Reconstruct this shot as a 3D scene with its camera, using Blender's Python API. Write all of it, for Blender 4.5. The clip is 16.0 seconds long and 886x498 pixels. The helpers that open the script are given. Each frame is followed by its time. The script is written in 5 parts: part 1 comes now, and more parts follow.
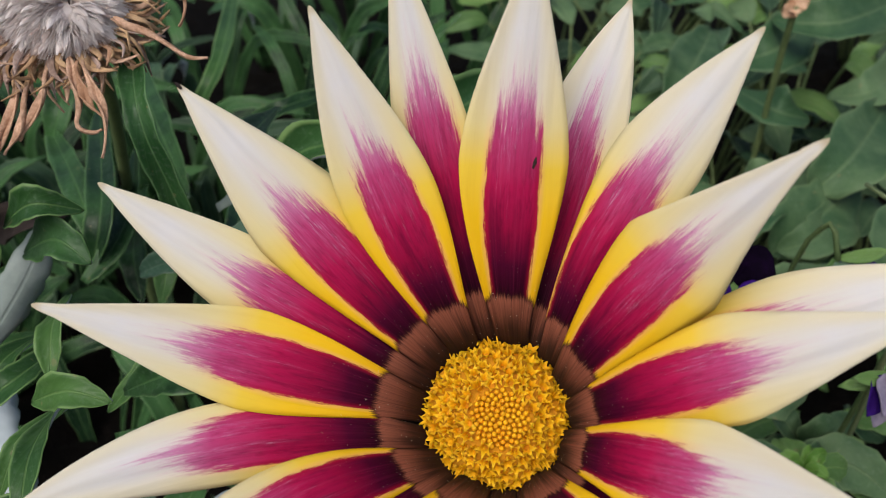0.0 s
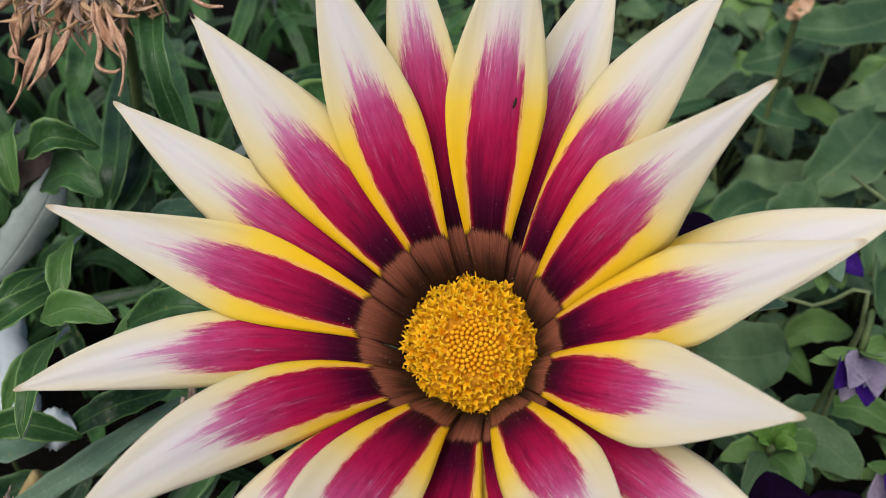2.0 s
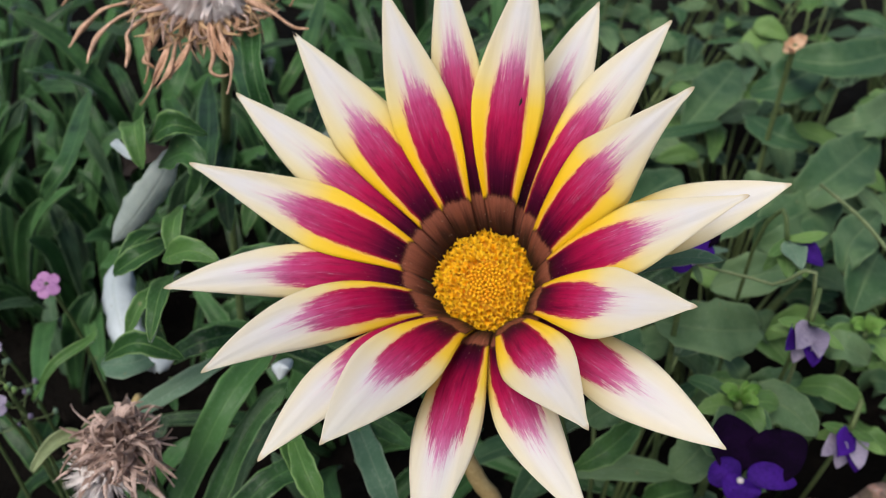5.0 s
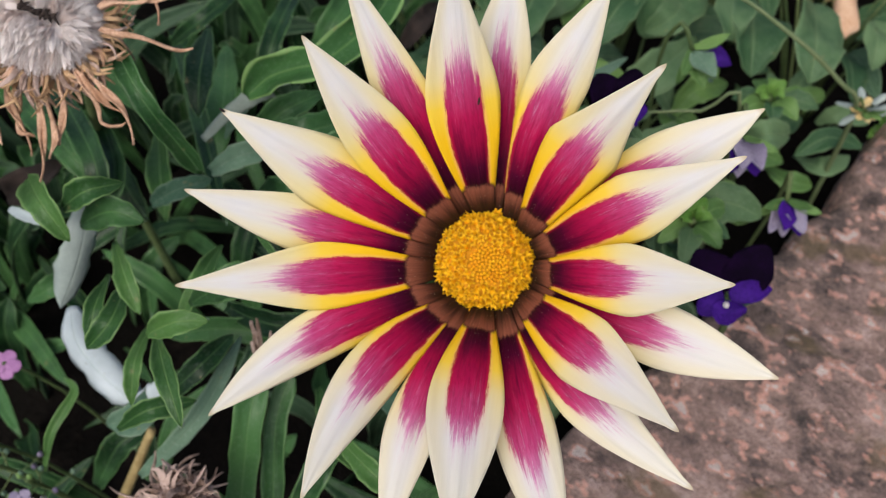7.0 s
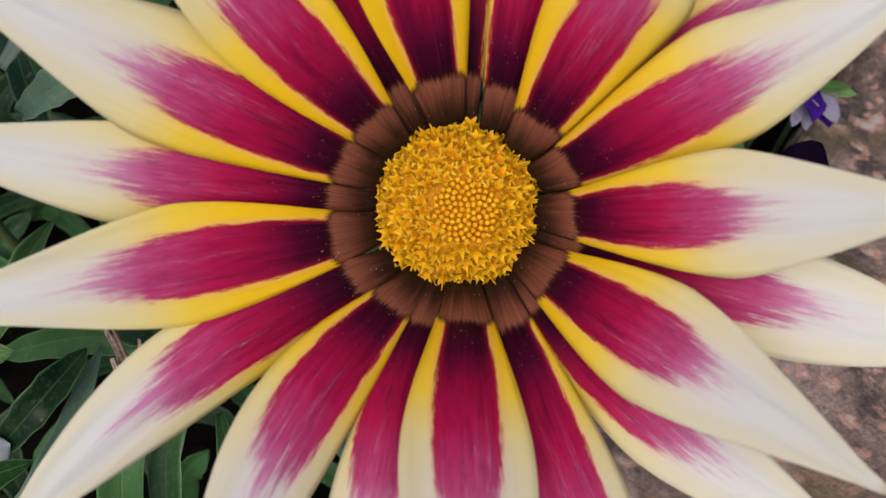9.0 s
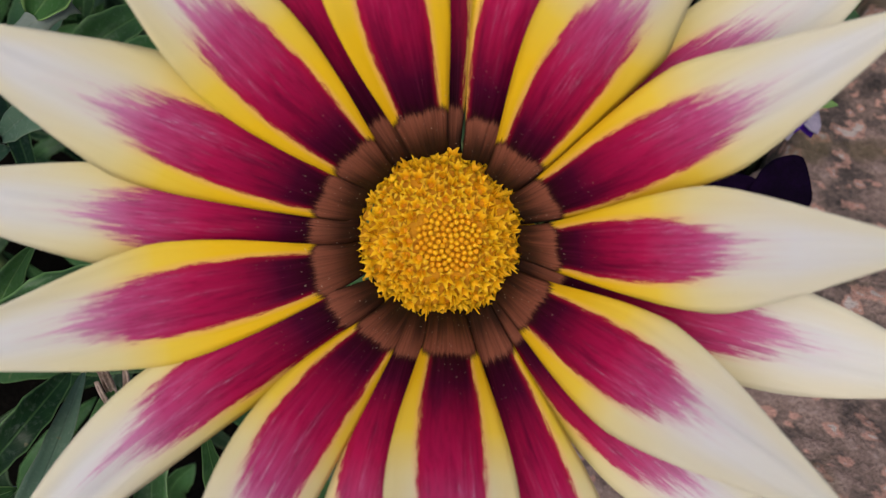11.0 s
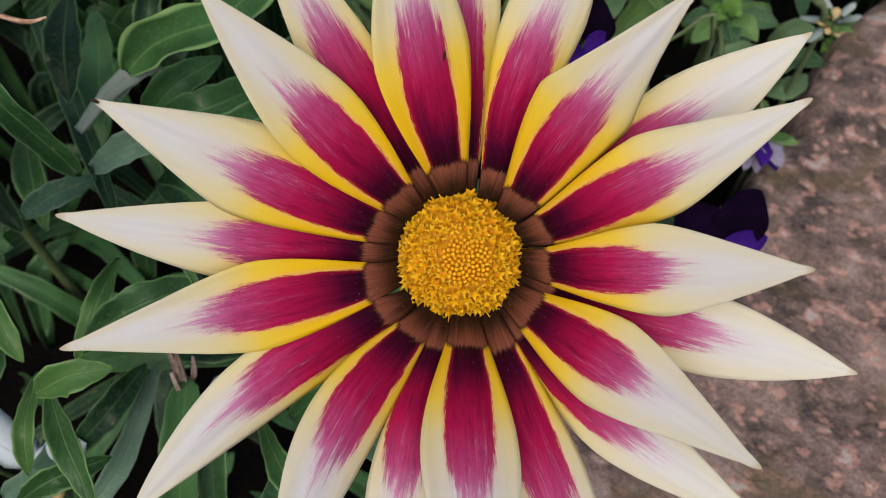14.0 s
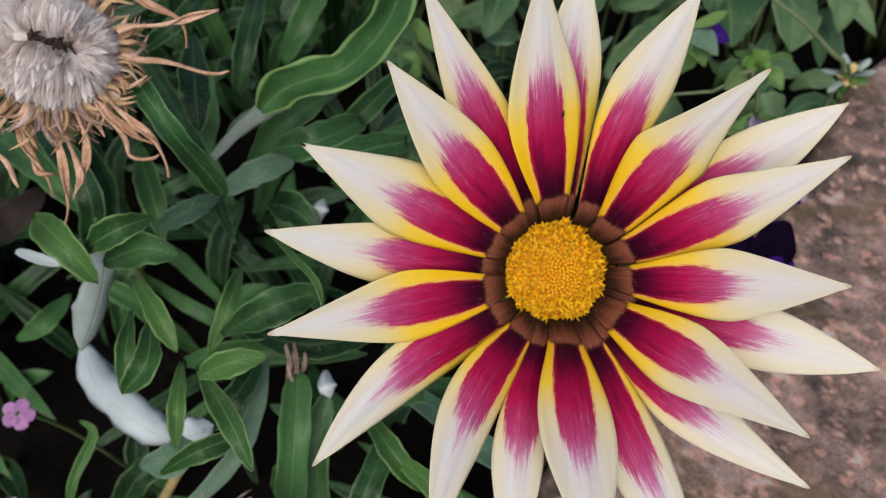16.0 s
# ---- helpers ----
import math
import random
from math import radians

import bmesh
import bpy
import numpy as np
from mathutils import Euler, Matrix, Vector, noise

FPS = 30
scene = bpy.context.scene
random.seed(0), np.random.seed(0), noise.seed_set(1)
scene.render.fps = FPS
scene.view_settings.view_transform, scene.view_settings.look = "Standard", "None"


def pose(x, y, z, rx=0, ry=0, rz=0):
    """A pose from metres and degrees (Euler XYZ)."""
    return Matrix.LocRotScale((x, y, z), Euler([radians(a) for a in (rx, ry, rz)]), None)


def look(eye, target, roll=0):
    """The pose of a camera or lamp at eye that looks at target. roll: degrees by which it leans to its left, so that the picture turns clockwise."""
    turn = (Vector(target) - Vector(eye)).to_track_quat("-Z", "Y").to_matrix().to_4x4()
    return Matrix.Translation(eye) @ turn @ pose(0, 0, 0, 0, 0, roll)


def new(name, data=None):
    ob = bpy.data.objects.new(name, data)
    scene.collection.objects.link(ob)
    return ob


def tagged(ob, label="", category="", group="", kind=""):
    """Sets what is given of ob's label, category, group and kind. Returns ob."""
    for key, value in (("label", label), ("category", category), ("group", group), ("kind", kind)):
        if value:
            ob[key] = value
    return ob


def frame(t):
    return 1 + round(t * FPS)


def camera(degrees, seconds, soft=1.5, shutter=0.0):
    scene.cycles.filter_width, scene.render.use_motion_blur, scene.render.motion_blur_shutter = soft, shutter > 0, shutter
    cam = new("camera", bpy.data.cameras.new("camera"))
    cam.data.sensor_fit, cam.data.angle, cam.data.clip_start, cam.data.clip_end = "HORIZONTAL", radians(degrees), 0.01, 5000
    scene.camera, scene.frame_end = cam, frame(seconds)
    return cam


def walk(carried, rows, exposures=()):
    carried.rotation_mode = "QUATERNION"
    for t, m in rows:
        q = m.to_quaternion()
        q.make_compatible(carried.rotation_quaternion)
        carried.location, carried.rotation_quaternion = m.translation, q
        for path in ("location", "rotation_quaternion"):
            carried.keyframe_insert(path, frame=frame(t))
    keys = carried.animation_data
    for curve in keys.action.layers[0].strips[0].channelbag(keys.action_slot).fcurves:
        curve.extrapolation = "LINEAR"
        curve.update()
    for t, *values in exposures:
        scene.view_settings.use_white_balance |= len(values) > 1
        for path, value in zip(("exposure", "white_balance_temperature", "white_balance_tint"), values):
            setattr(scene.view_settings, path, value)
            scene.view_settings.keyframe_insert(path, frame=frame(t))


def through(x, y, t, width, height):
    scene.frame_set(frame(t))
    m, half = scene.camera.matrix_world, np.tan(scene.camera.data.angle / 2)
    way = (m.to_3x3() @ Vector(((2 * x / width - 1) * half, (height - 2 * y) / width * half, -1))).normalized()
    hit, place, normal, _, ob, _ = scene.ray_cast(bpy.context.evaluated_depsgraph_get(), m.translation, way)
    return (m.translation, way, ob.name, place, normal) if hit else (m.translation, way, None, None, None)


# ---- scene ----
# ---- camera and its walk ----
cam = camera(52.1, 16.0, soft=0.7)
cam.data.dof.use_dof = True
cam.data.dof.focus_distance = 0.095
cam.data.dof.aperture_fstop = 55.0
ROWS = [
    (0, 0.00000, -0.00000, 0.21000, 50.000, 0.000, 0.000),
    (0.5, -0.00105, -0.00372, 0.21142, 49.705, -1.013, 0.827),
    (1, 0.00021, -0.00516, 0.21223, 49.899, -1.553, 1.750),
    (1.5, 0.00183, -0.00687, 0.21013, 50.065, -1.571, 2.224),
    (2, 0.00316, -0.00970, 0.20863, 50.382, -1.898, 2.590),
    (2.5, 0.00613, -0.01343, 0.20920, 50.690, -1.897, 3.159),
    (3, 0.00816, -0.01897, 0.20926, 50.908, -2.150, 3.815),
    (3.5, 0.01069, -0.02458, 0.20797, 51.453, -1.695, 4.443),
    (4, 0.01116, -0.02938, 0.20754, 52.178, -1.910, 5.094),
    (4.5, 0.00999, -0.03818, 0.21212, 52.404, -2.047, 5.910),
    (4.7, 0.00908, -0.04213, 0.21627, 52.473, -2.197, 6.376),
    (6.8, -0.01071, -0.01988, 0.25102, 36.802, 4.730, -12.216),
    (7, -0.00985, -0.01418, 0.24865, 35.010, 5.383, -14.941),
    (7.5, -0.01263, -0.00604, 0.24359, 33.417, 5.802, -18.554),
    (8, -0.01294, 0.00082, 0.23308, 32.227, 5.409, -19.748),
    (8.5, -0.01072, 0.01375, 0.22204, 31.299, 3.923, -21.918),
    (9, -0.00840, 0.01688, 0.20650, 30.385, 4.367, -23.029),
    (9.2, -0.00693, 0.01796, 0.20247, 30.385, 4.367, -23.029),
    (11.3, -0.00704, 0.01906, 0.21031, 29.895, 3.535, -24.066),
    (11.5, -0.00839, 0.01894, 0.21214, 29.754, 3.093, -24.038),
    (12, -0.01013, 0.01566, 0.21994, 30.116, 3.611, -23.784),
    (12.5, -0.01106, 0.01022, 0.22659, 30.507, 3.874, -23.370),
    (13, -0.01043, 0.00799, 0.23223, 30.327, 3.910, -23.423),
    (13.5, -0.01148, 0.00779, 0.23056, 30.575, 3.960, -23.400),
    (14, -0.01201, 0.00844, 0.22954, 30.917, 3.872, -23.318),
    (14.5, -0.01296, 0.00805, 0.22943, 31.132, 3.793, -23.177),
    (15, -0.01312, 0.00597, 0.23088, 31.666, 3.937, -22.945),
    (15.5, -0.01672, 0.00355, 0.23735, 31.923, 3.755, -22.669),
    (16, -0.02926, 0.00127, 0.25097, 32.280, 3.090, -22.197),
]
walk(cam, [(t, pose(x, y, z, rx, ry, rz)) for t, x, y, z, rx, ry, rz in ROWS], exposures=((0.0, 0.05), (3.0, 0.15), (4.0, 0.22), (4.5, 0.26), (6.8, 0.25), (8.0, 0.14), (9.0, -0.03), (11.5, -0.16), (13.0, -0.07), (15.0, -0.05), (16.0, 0.06)))

# ---- overcast daylight ----
world = bpy.data.worlds.new("sky")
scene.world = world
world.use_nodes = True
wn, wl = world.node_tree.nodes, world.node_tree.links
sky = wn.new("ShaderNodeTexSky")
sky.sky_type, sky.sun_disc = "NISHITA", False
sky.sun_elevation, sky.sun_rotation = radians(58), radians(208)
sky.air_density, sky.dust_density, sky.ozone_density = 1.0, 4.0, 0.6
wn["Background"].inputs["Strength"].default_value = 0.113
wl.new(sky.outputs["Color"], wn["Background"].inputs["Color"])
sun = new("sun", bpy.data.lights.new("sun", "SUN"))
sun.data.energy, sun.data.angle, sun.data.color = 1.85, radians(40), (1.0, 0.97, 0.92)
sun.matrix_world = look((math.sin(radians(208)) * 2, math.cos(radians(208)) * 2, 3.2), (0, 0, 0))


# ---- materials ----
class Nodes:
    """A small builder for node materials."""

    def __init__(self, name):
        self.m = bpy.data.materials.new(name)
        self.m.use_nodes = True
        self.t = self.m.node_tree
        self.bsdf = self.t.nodes["Principled BSDF"]
        self.out = self.t.nodes["Material Output"]

    def add(self, kind, **values):
        n = self.t.nodes.new(kind)
        for key, value in values.items():
            n.inputs[key].default_value = value
        return n

    def link(self, a, b):
        self.t.links.new(a, b)
        return self

    def put(self, sock, value):
        if isinstance(value, (int, float, tuple)):
            sock.default_value = value
        else:
            self.link(value, sock)

    def attr(self, name):
        n = self.t.nodes.new("ShaderNodeAttribute")
        n.attribute_name = name
        return n.outputs["Fac"]

    def math(self, op, a, b=0.0, c=0.0):
        n = self.t.nodes.new("ShaderNodeMath")
        n.operation = op
        for sock, value in zip(n.inputs, (a, b, c)):
            self.put(sock, value)
        return n.outputs[0]

    def vec(self, x, y, z):
        n = self.t.nodes.new("ShaderNodeCombineXYZ")
        for sock, value in zip(n.inputs, (x, y, z)):
            self.put(sock, value)
        return n.outputs[0]

    def noise(self, vector, scale, detail=4.0, rough=0.55):
        n = self.add("ShaderNodeTexNoise", Scale=scale, Detail=detail, Roughness=rough)
        self.link(vector, n.inputs["Vector"])
        return n.outputs["Fac"]

    def position(self):
        return self.t.nodes.new("ShaderNodeNewGeometry").outputs["Position"]

    def local(self):
        return self.t.nodes.new("ShaderNodeTexCoord").outputs["Object"]

    def chance(self):
        return self.t.nodes.new("ShaderNodeObjectInfo").outputs["Random"]

    def step(self, value, lo, hi, a=0.0, b=1.0):
        n = self.t.nodes.new("ShaderNodeMapRange")
        n.interpolation_type = "SMOOTHSTEP"
        for sock, v in zip(n.inputs[:5], (value, lo, hi, a, b)):
            self.put(sock, v)
        return n.outputs[0]

    def ramp(self, value, *stops):
        n = self.t.nodes.new("ShaderNodeValToRGB")
        self.link(value, n.inputs[0])
        e = n.color_ramp.elements
        while len(e) < len(stops):
            e.new(0.5)
        for el, (p, c) in zip(e, stops):
            el.position, el.color = p, (*c, 1)
        return n.outputs["Color"]

    def mix(self, fac, a, b, kind="MIX"):
        n = self.t.nodes.new("ShaderNodeMix")
        n.data_type, n.blend_type = "RGBA", kind
        for sock, v in ((n.inputs[0], fac), (n.inputs[6], a), (n.inputs[7], b)):
            self.put(sock, (*v, 1) if isinstance(v, tuple) and len(v) == 3 else v)
        return n.outputs[2]

    def bump(self, height, strength, distance):
        n = self.add("ShaderNodeBump", Strength=strength, Distance=distance)
        self.link(height, n.inputs["Height"])
        self.link(n.outputs[0], self.bsdf.inputs["Normal"])
        return n.outputs[0]

    def done(self, colour, rough=0.5, through=0.0, specular=0.5, sheen=0.0):
        self.put(self.bsdf.inputs["Base Color"], (*colour, 1) if isinstance(colour, tuple) else colour)
        self.put(self.bsdf.inputs["Roughness"], rough)
        self.bsdf.inputs["Specular IOR Level"].default_value = specular
        self.bsdf.inputs["Sheen Weight"].default_value = sheen
        if through > 0:
            tr = self.t.nodes.new("ShaderNodeBsdfTranslucent")
            self.put(tr.inputs["Color"], (*colour, 1) if isinstance(colour, tuple) else colour)
            mx = self.add("ShaderNodeMixShader", Fac=through)
            self.link(self.bsdf.outputs[0], mx.inputs[1]).link(tr.outputs[0], mx.inputs[2])
            self.link(mx.outputs[0], self.out.inputs["Surface"])
        return self.m


def petal_material():
    """Brown toothed foot, crimson brush stroke and a margin that runs from yellow to cream."""
    n = Nodes("petal")
    s, a, v, e = n.attr("along"), n.attr("across"), n.attr("margin"), n.attr("reach")
    fade = n.attr("fade")
    rnd = n.math("MULTIPLY", n.chance(), 40.0)
    fine = n.noise(n.vec(n.math("MULTIPLY", a, 9.0), n.math("MULTIPLY", s, 1.6), rnd), 1.0, 5.0, 0.65)
    broad = n.noise(n.vec(n.math("MULTIPLY", a, 2.2), n.math("MULTIPLY", s, 3.0), n.math("ADD", rnd, 7.0)), 1.0, 1.0, 0.4)
    fibre = n.noise(n.vec(n.math("MULTIPLY", a, 17.0), n.math("MULTIPLY", s, 2.5), rnd), 1.0, 3.0, 0.7)
    side = n.math("ABSOLUTE", a)
    margin = n.ramp(fade, (0.10, (0.88, 0.50, 0.005)), (0.36, (0.88, 0.55, 0.012)), (0.48, (0.87, 0.62, 0.06)), (0.59, (0.77, 0.66, 0.32)), (0.75, (0.735, 0.675, 0.51)), (0.98, (0.73, 0.68, 0.545)))
    pale = n.ramp(fade, (0.46, (0.82, 0.62, 0.16)), (0.62, (0.73, 0.69, 0.58)), (0.80, (0.715, 0.70, 0.70)), (1.0, (0.73, 0.70, 0.62)))
    ground = n.mix(n.math("MULTIPLY", n.step(v, 0.85, 0.25), n.step(fade, 0.46, 0.68)), margin, pale)
    ground = n.mix(n.math("MULTIPLY", n.step(fibre, 0.35, 0.75), 0.05), ground, (0.66, 0.48, 0.20))
    stroke = n.ramp(e, (0.25, (0.013, 0.0004, 0.006)), (0.35, (0.065, 0.0007, 0.020)), (0.48, (0.30, 0.003, 0.046)), (0.63, (0.45, 0.008, 0.078)), (0.83, (0.49, 0.050, 0.175)), (1.0, (0.62, 0.27, 0.47)))
    mottle = n.noise(n.vec(n.math("MULTIPLY", a, 7.0), n.math("MULTIPLY", s, 16.0), rnd), 1.0, 5.0, 0.7)
    hair = n.noise(n.vec(n.math("MULTIPLY", a, 17.0), n.math("MULTIPLY", s, 17.0), rnd), 1.0, 4.0, 0.75)
    lock = n.noise(n.vec(n.math("MULTIPLY", a, 4.5), n.math("MULTIPLY", s, 1.5), n.math("ADD", rnd, 11.0)), 1.0, 2.0, 0.5)
    stroke = n.mix(n.math("MULTIPLY", n.step(fine, 0.45, 0.75), 0.25), stroke, n.mix(0.4, stroke, (0.60, 0.05, 0.17)))
    stroke = n.mix(n.math("MULTIPLY", n.step(fibre, 0.55, 0.3), 0.35), stroke, n.mix(0.45, stroke, (0.06, 0.0, 0.018)))
    stroke = n.mix(n.math("MULTIPLY", n.step(mottle, 0.46, 0.68), 0.7), stroke, n.mix(0.4, stroke, (0.03, 0.0, 0.01)))
    # paler mauve streaks gather towards its end
    late = n.step(n.math("ADD", e, n.math("MULTIPLY", n.math("SUBTRACT", lock, 0.5), 1.0)), 0.55, 1.0)
    dusk = n.noise(n.vec(n.math("MULTIPLY", a, 3.0), n.math("MULTIPLY", s, 5.0), n.math("ADD", rnd, 23.0)), 1.0, 3.0, 0.6)
    stroke = n.mix(n.math("MULTIPLY", n.step(dusk, 0.48, 0.68), n.math("MULTIPLY", n.step(e, 0.85, 0.45), 0.5)), stroke, (0.06, 0.001, 0.020))
    stroke = n.mix(n.math("MULTIPLY", n.math("MULTIPLY", n.step(hair, 0.40, 0.66), late), 0.32), stroke, (0.60, 0.25, 0.46))
    stroke = n.mix(n.math("MULTIPLY", n.math("MULTIPLY", n.step(n.math("ADD", n.math("MULTIPLY", hair, 0.6), n.math("MULTIPLY", mottle, 0.4)), 0.55, 0.66), late), 0.5), stroke, (0.72, 0.52, 0.62))
    # red along its sides, frayed where it ends in the cream
    stroke = n.mix(n.math("MULTIPLY", n.math("MULTIPLY", n.step(side, 0.72, 1.0), n.step(e, 0.92, 0.6)), 0.55), stroke, (0.42, 0.006, 0.03))
    wide = n.step(n.math("ADD", side, n.math("ADD", n.math("MULTIPLY", n.math("SUBTRACT", mottle, 0.5), 0.30), n.math("MULTIPLY", n.math("SUBTRACT", hair, 0.5), 0.30))), 1.05, 0.95)
    frayed = n.math("ADD", n.math("ADD", e, n.math("MULTIPLY", n.math("SUBTRACT", hair, 0.5), 0.34)), n.math("MULTIPLY", n.math("SUBTRACT", lock, 0.5), 0.30))
    frayed = n.math("ADD", frayed, n.math("ADD", n.math("MULTIPLY", n.math("SUBTRACT", mottle, 0.5), 0.14), n.math("MULTIPLY", n.math("POWER", side, 2.0), 0.20)))
    length = n.step(frayed, 1.06, 0.91)
    mask = n.math("MULTIPLY", wide, length)
    colour = n.mix(n.math("MULTIPLY", n.math("MULTIPLY", n.step(side, 1.22, 1.0), n.step(e, 1.0, 0.6)), 0.4), ground, (0.80, 0.36, 0.22))
    colour = n.mix(n.math("MULTIPLY", n.math("MULTIPLY", n.step(side, 1.0, 0.5), n.step(frayed, 1.20, 0.98)), 0.22), colour, (0.66, 0.42, 0.52))
    colour = n.mix(mask, colour, stroke)
    # toothed brown foot, nearly black where it meets the disc
    teeth = n.noise(n.vec(n.math("MULTIPLY", a, 14.0), 0.0, rnd), 1.0, 4.0, 0.7)
    streaks = n.math("MULTIPLY", n.step(fibre, 0.46, 0.62), 0.75)
    edge = n.math("ADD", n.math("ADD", n.math("MULTIPLY", s, 0.84), n.math("MULTIPLY", n.math("POWER", v, 4.0), 0.018)), n.math("MULTIPLY", n.math("SUBTRACT", teeth, 0.5), 0.05))
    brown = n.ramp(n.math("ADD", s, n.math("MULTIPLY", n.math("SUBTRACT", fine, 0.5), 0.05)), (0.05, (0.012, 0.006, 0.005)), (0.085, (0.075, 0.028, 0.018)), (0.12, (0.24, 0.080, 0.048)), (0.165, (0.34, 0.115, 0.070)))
    rim = n.math("MULTIPLY", n.step(edge, 0.131, 0.138), n.step(edge, 0.150, 0.141))
    brown = n.mix(streaks, brown, n.mix(0.5, brown, (0.02, 0.008, 0.006)))
    # darkened side margins: shade of the gaps between feet, painted into the brown
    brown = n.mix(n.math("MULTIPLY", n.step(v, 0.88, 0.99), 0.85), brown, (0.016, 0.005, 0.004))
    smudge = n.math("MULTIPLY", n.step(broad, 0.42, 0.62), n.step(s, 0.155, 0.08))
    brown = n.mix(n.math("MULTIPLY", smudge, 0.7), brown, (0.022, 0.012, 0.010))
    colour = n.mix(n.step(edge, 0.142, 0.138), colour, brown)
    colour = n.mix(n.math("MULTIPLY", rim, 0.7), colour, (0.03, 0.006, 0.008))
    # pollen dust and small blemishes
    dust = n.noise(n.local(), 4200.0, 1.0)
    colour = n.mix(n.math("MULTIPLY", n.step(dust, 0.75, 0.77), n.math("MULTIPLY", n.step(s, 0.36, 0.08), 0.55)), colour, (0.82, 0.70, 0.52))
    colour = n.mix(n.math("MULTIPLY", n.step(s, 0.968, 0.995), 0.6), colour, (0.46, 0.34, 0.17))
    spot = n.noise(n.vec(n.math("MULTIPLY", a, 5.0), n.math("MULTIPLY", s, 14.0), n.math("ADD", rnd, 3.0)), 1.0, 2.0)
    colour = n.mix(n.math("MULTIPLY", n.step(spot, 0.80, 0.83), 0.3), colour, (0.35, 0.25, 0.12))
    n.bump(n.math("ADD", n.math("MULTIPLY", fibre, 0.12), n.math("MULTIPLY", broad, 1.6)), 0.40, 0.0004)
    return n.done(colour, n.math("ADD", 0.42, n.math("MULTIPLY", fine, 0.25)), through=0.16, specular=0.11)


def leaf_material(name, dark, light, rib, rough=0.5, through=0.12, felt=0.0, veins=1.0, rim=0.88):
    n = Nodes(name)
    s, a = n.attr("along"), n.attr("across")
    rnd = n.chance()
    p = n.position()
    blotch = n.noise(p, 130.0, 4.0)
    grain = n.noise(p, 1400.0, 3.0)
    fac = n.math("ADD", n.math("MULTIPLY", n.math("SUBTRACT", blotch, 0.5), 1.6), rnd)
    colour = n.mix(n.step(fac, 0.0, 1.1), dark, light)
    vein = n.math("SINE", n.math("MULTIPLY", n.math("SUBTRACT", n.math("MULTIPLY", s, 9.0), n.math("MULTIPLY", n.math("ABSOLUTE", a), 2.2)), 6.283))
    mid = n.step(n.math("ABSOLUTE", a), 0.11, 0.02)
    colour = n.mix(n.math("MULTIPLY", n.step(vein, 0.80, 1.0), 0.07 * veins), colour, rib)
    colour = n.mix(n.math("MULTIPLY", mid, 0.55 * veins), colour, rib)
    colour = n.mix(n.math("MULTIPLY", n.step(n.math("ABSOLUTE", a), rim, min(rim + 0.12, 1.0)), 0.75), colour, rib)
    colour = n.mix(n.math("MULTIPLY", n.step(grain, 0.5, 0.75), 0.13 + felt), colour, n.mix(0.5, colour, (0.5, 0.55, 0.5)))
    wilt = n.noise(p, 45.0, 3.0)
    colour = n.mix(n.math("MULTIPLY", n.step(wilt, 0.5, 0.75), 0.45), colour, n.mix(0.5, colour, dark))
    hole = n.noise(p, 420.0, 2.0)
    colour = n.mix(n.math("MULTIPLY", n.step(hole, 0.70, 0.74), 0.4), colour, (0.22, 0.19, 0.09))
    n.bump(n.math("ADD", n.math("ADD", n.math("MULTIPLY", vein, 0.04 * veins), n.math("MULTIPLY", mid, -0.8 * veins)), n.math("MULTIPLY", blotch, 1.5)), 0.5, 0.0006)
    return n.done(colour, n.math("ADD", rough - 0.1, n.math("MULTIPLY", grain, 0.25)), through=through, specular=0.22)


def plain_material(name, dark, light, scale, rough=0.7, through=0.0, bump=0.4, size=0.0004, specular=0.3):
    n = Nodes(name)
    p = n.position()
    big, small = n.noise(p, scale, 4.0), n.noise(p, scale * 7.0, 4.0)
    f = n.math("ADD", n.math("MULTIPLY", big, 0.6), n.math("MULTIPLY", small, 0.4))
    f = n.math("ADD", f, n.math("MULTIPLY", n.math("SUBTRACT", n.chance(), 0.5), 0.25))
    n.bump(n.math("ADD", big, small), bump, size)
    return n.done(n.mix(n.step(f, 0.3, 0.7), dark, light), rough, through=through, specular=specular)


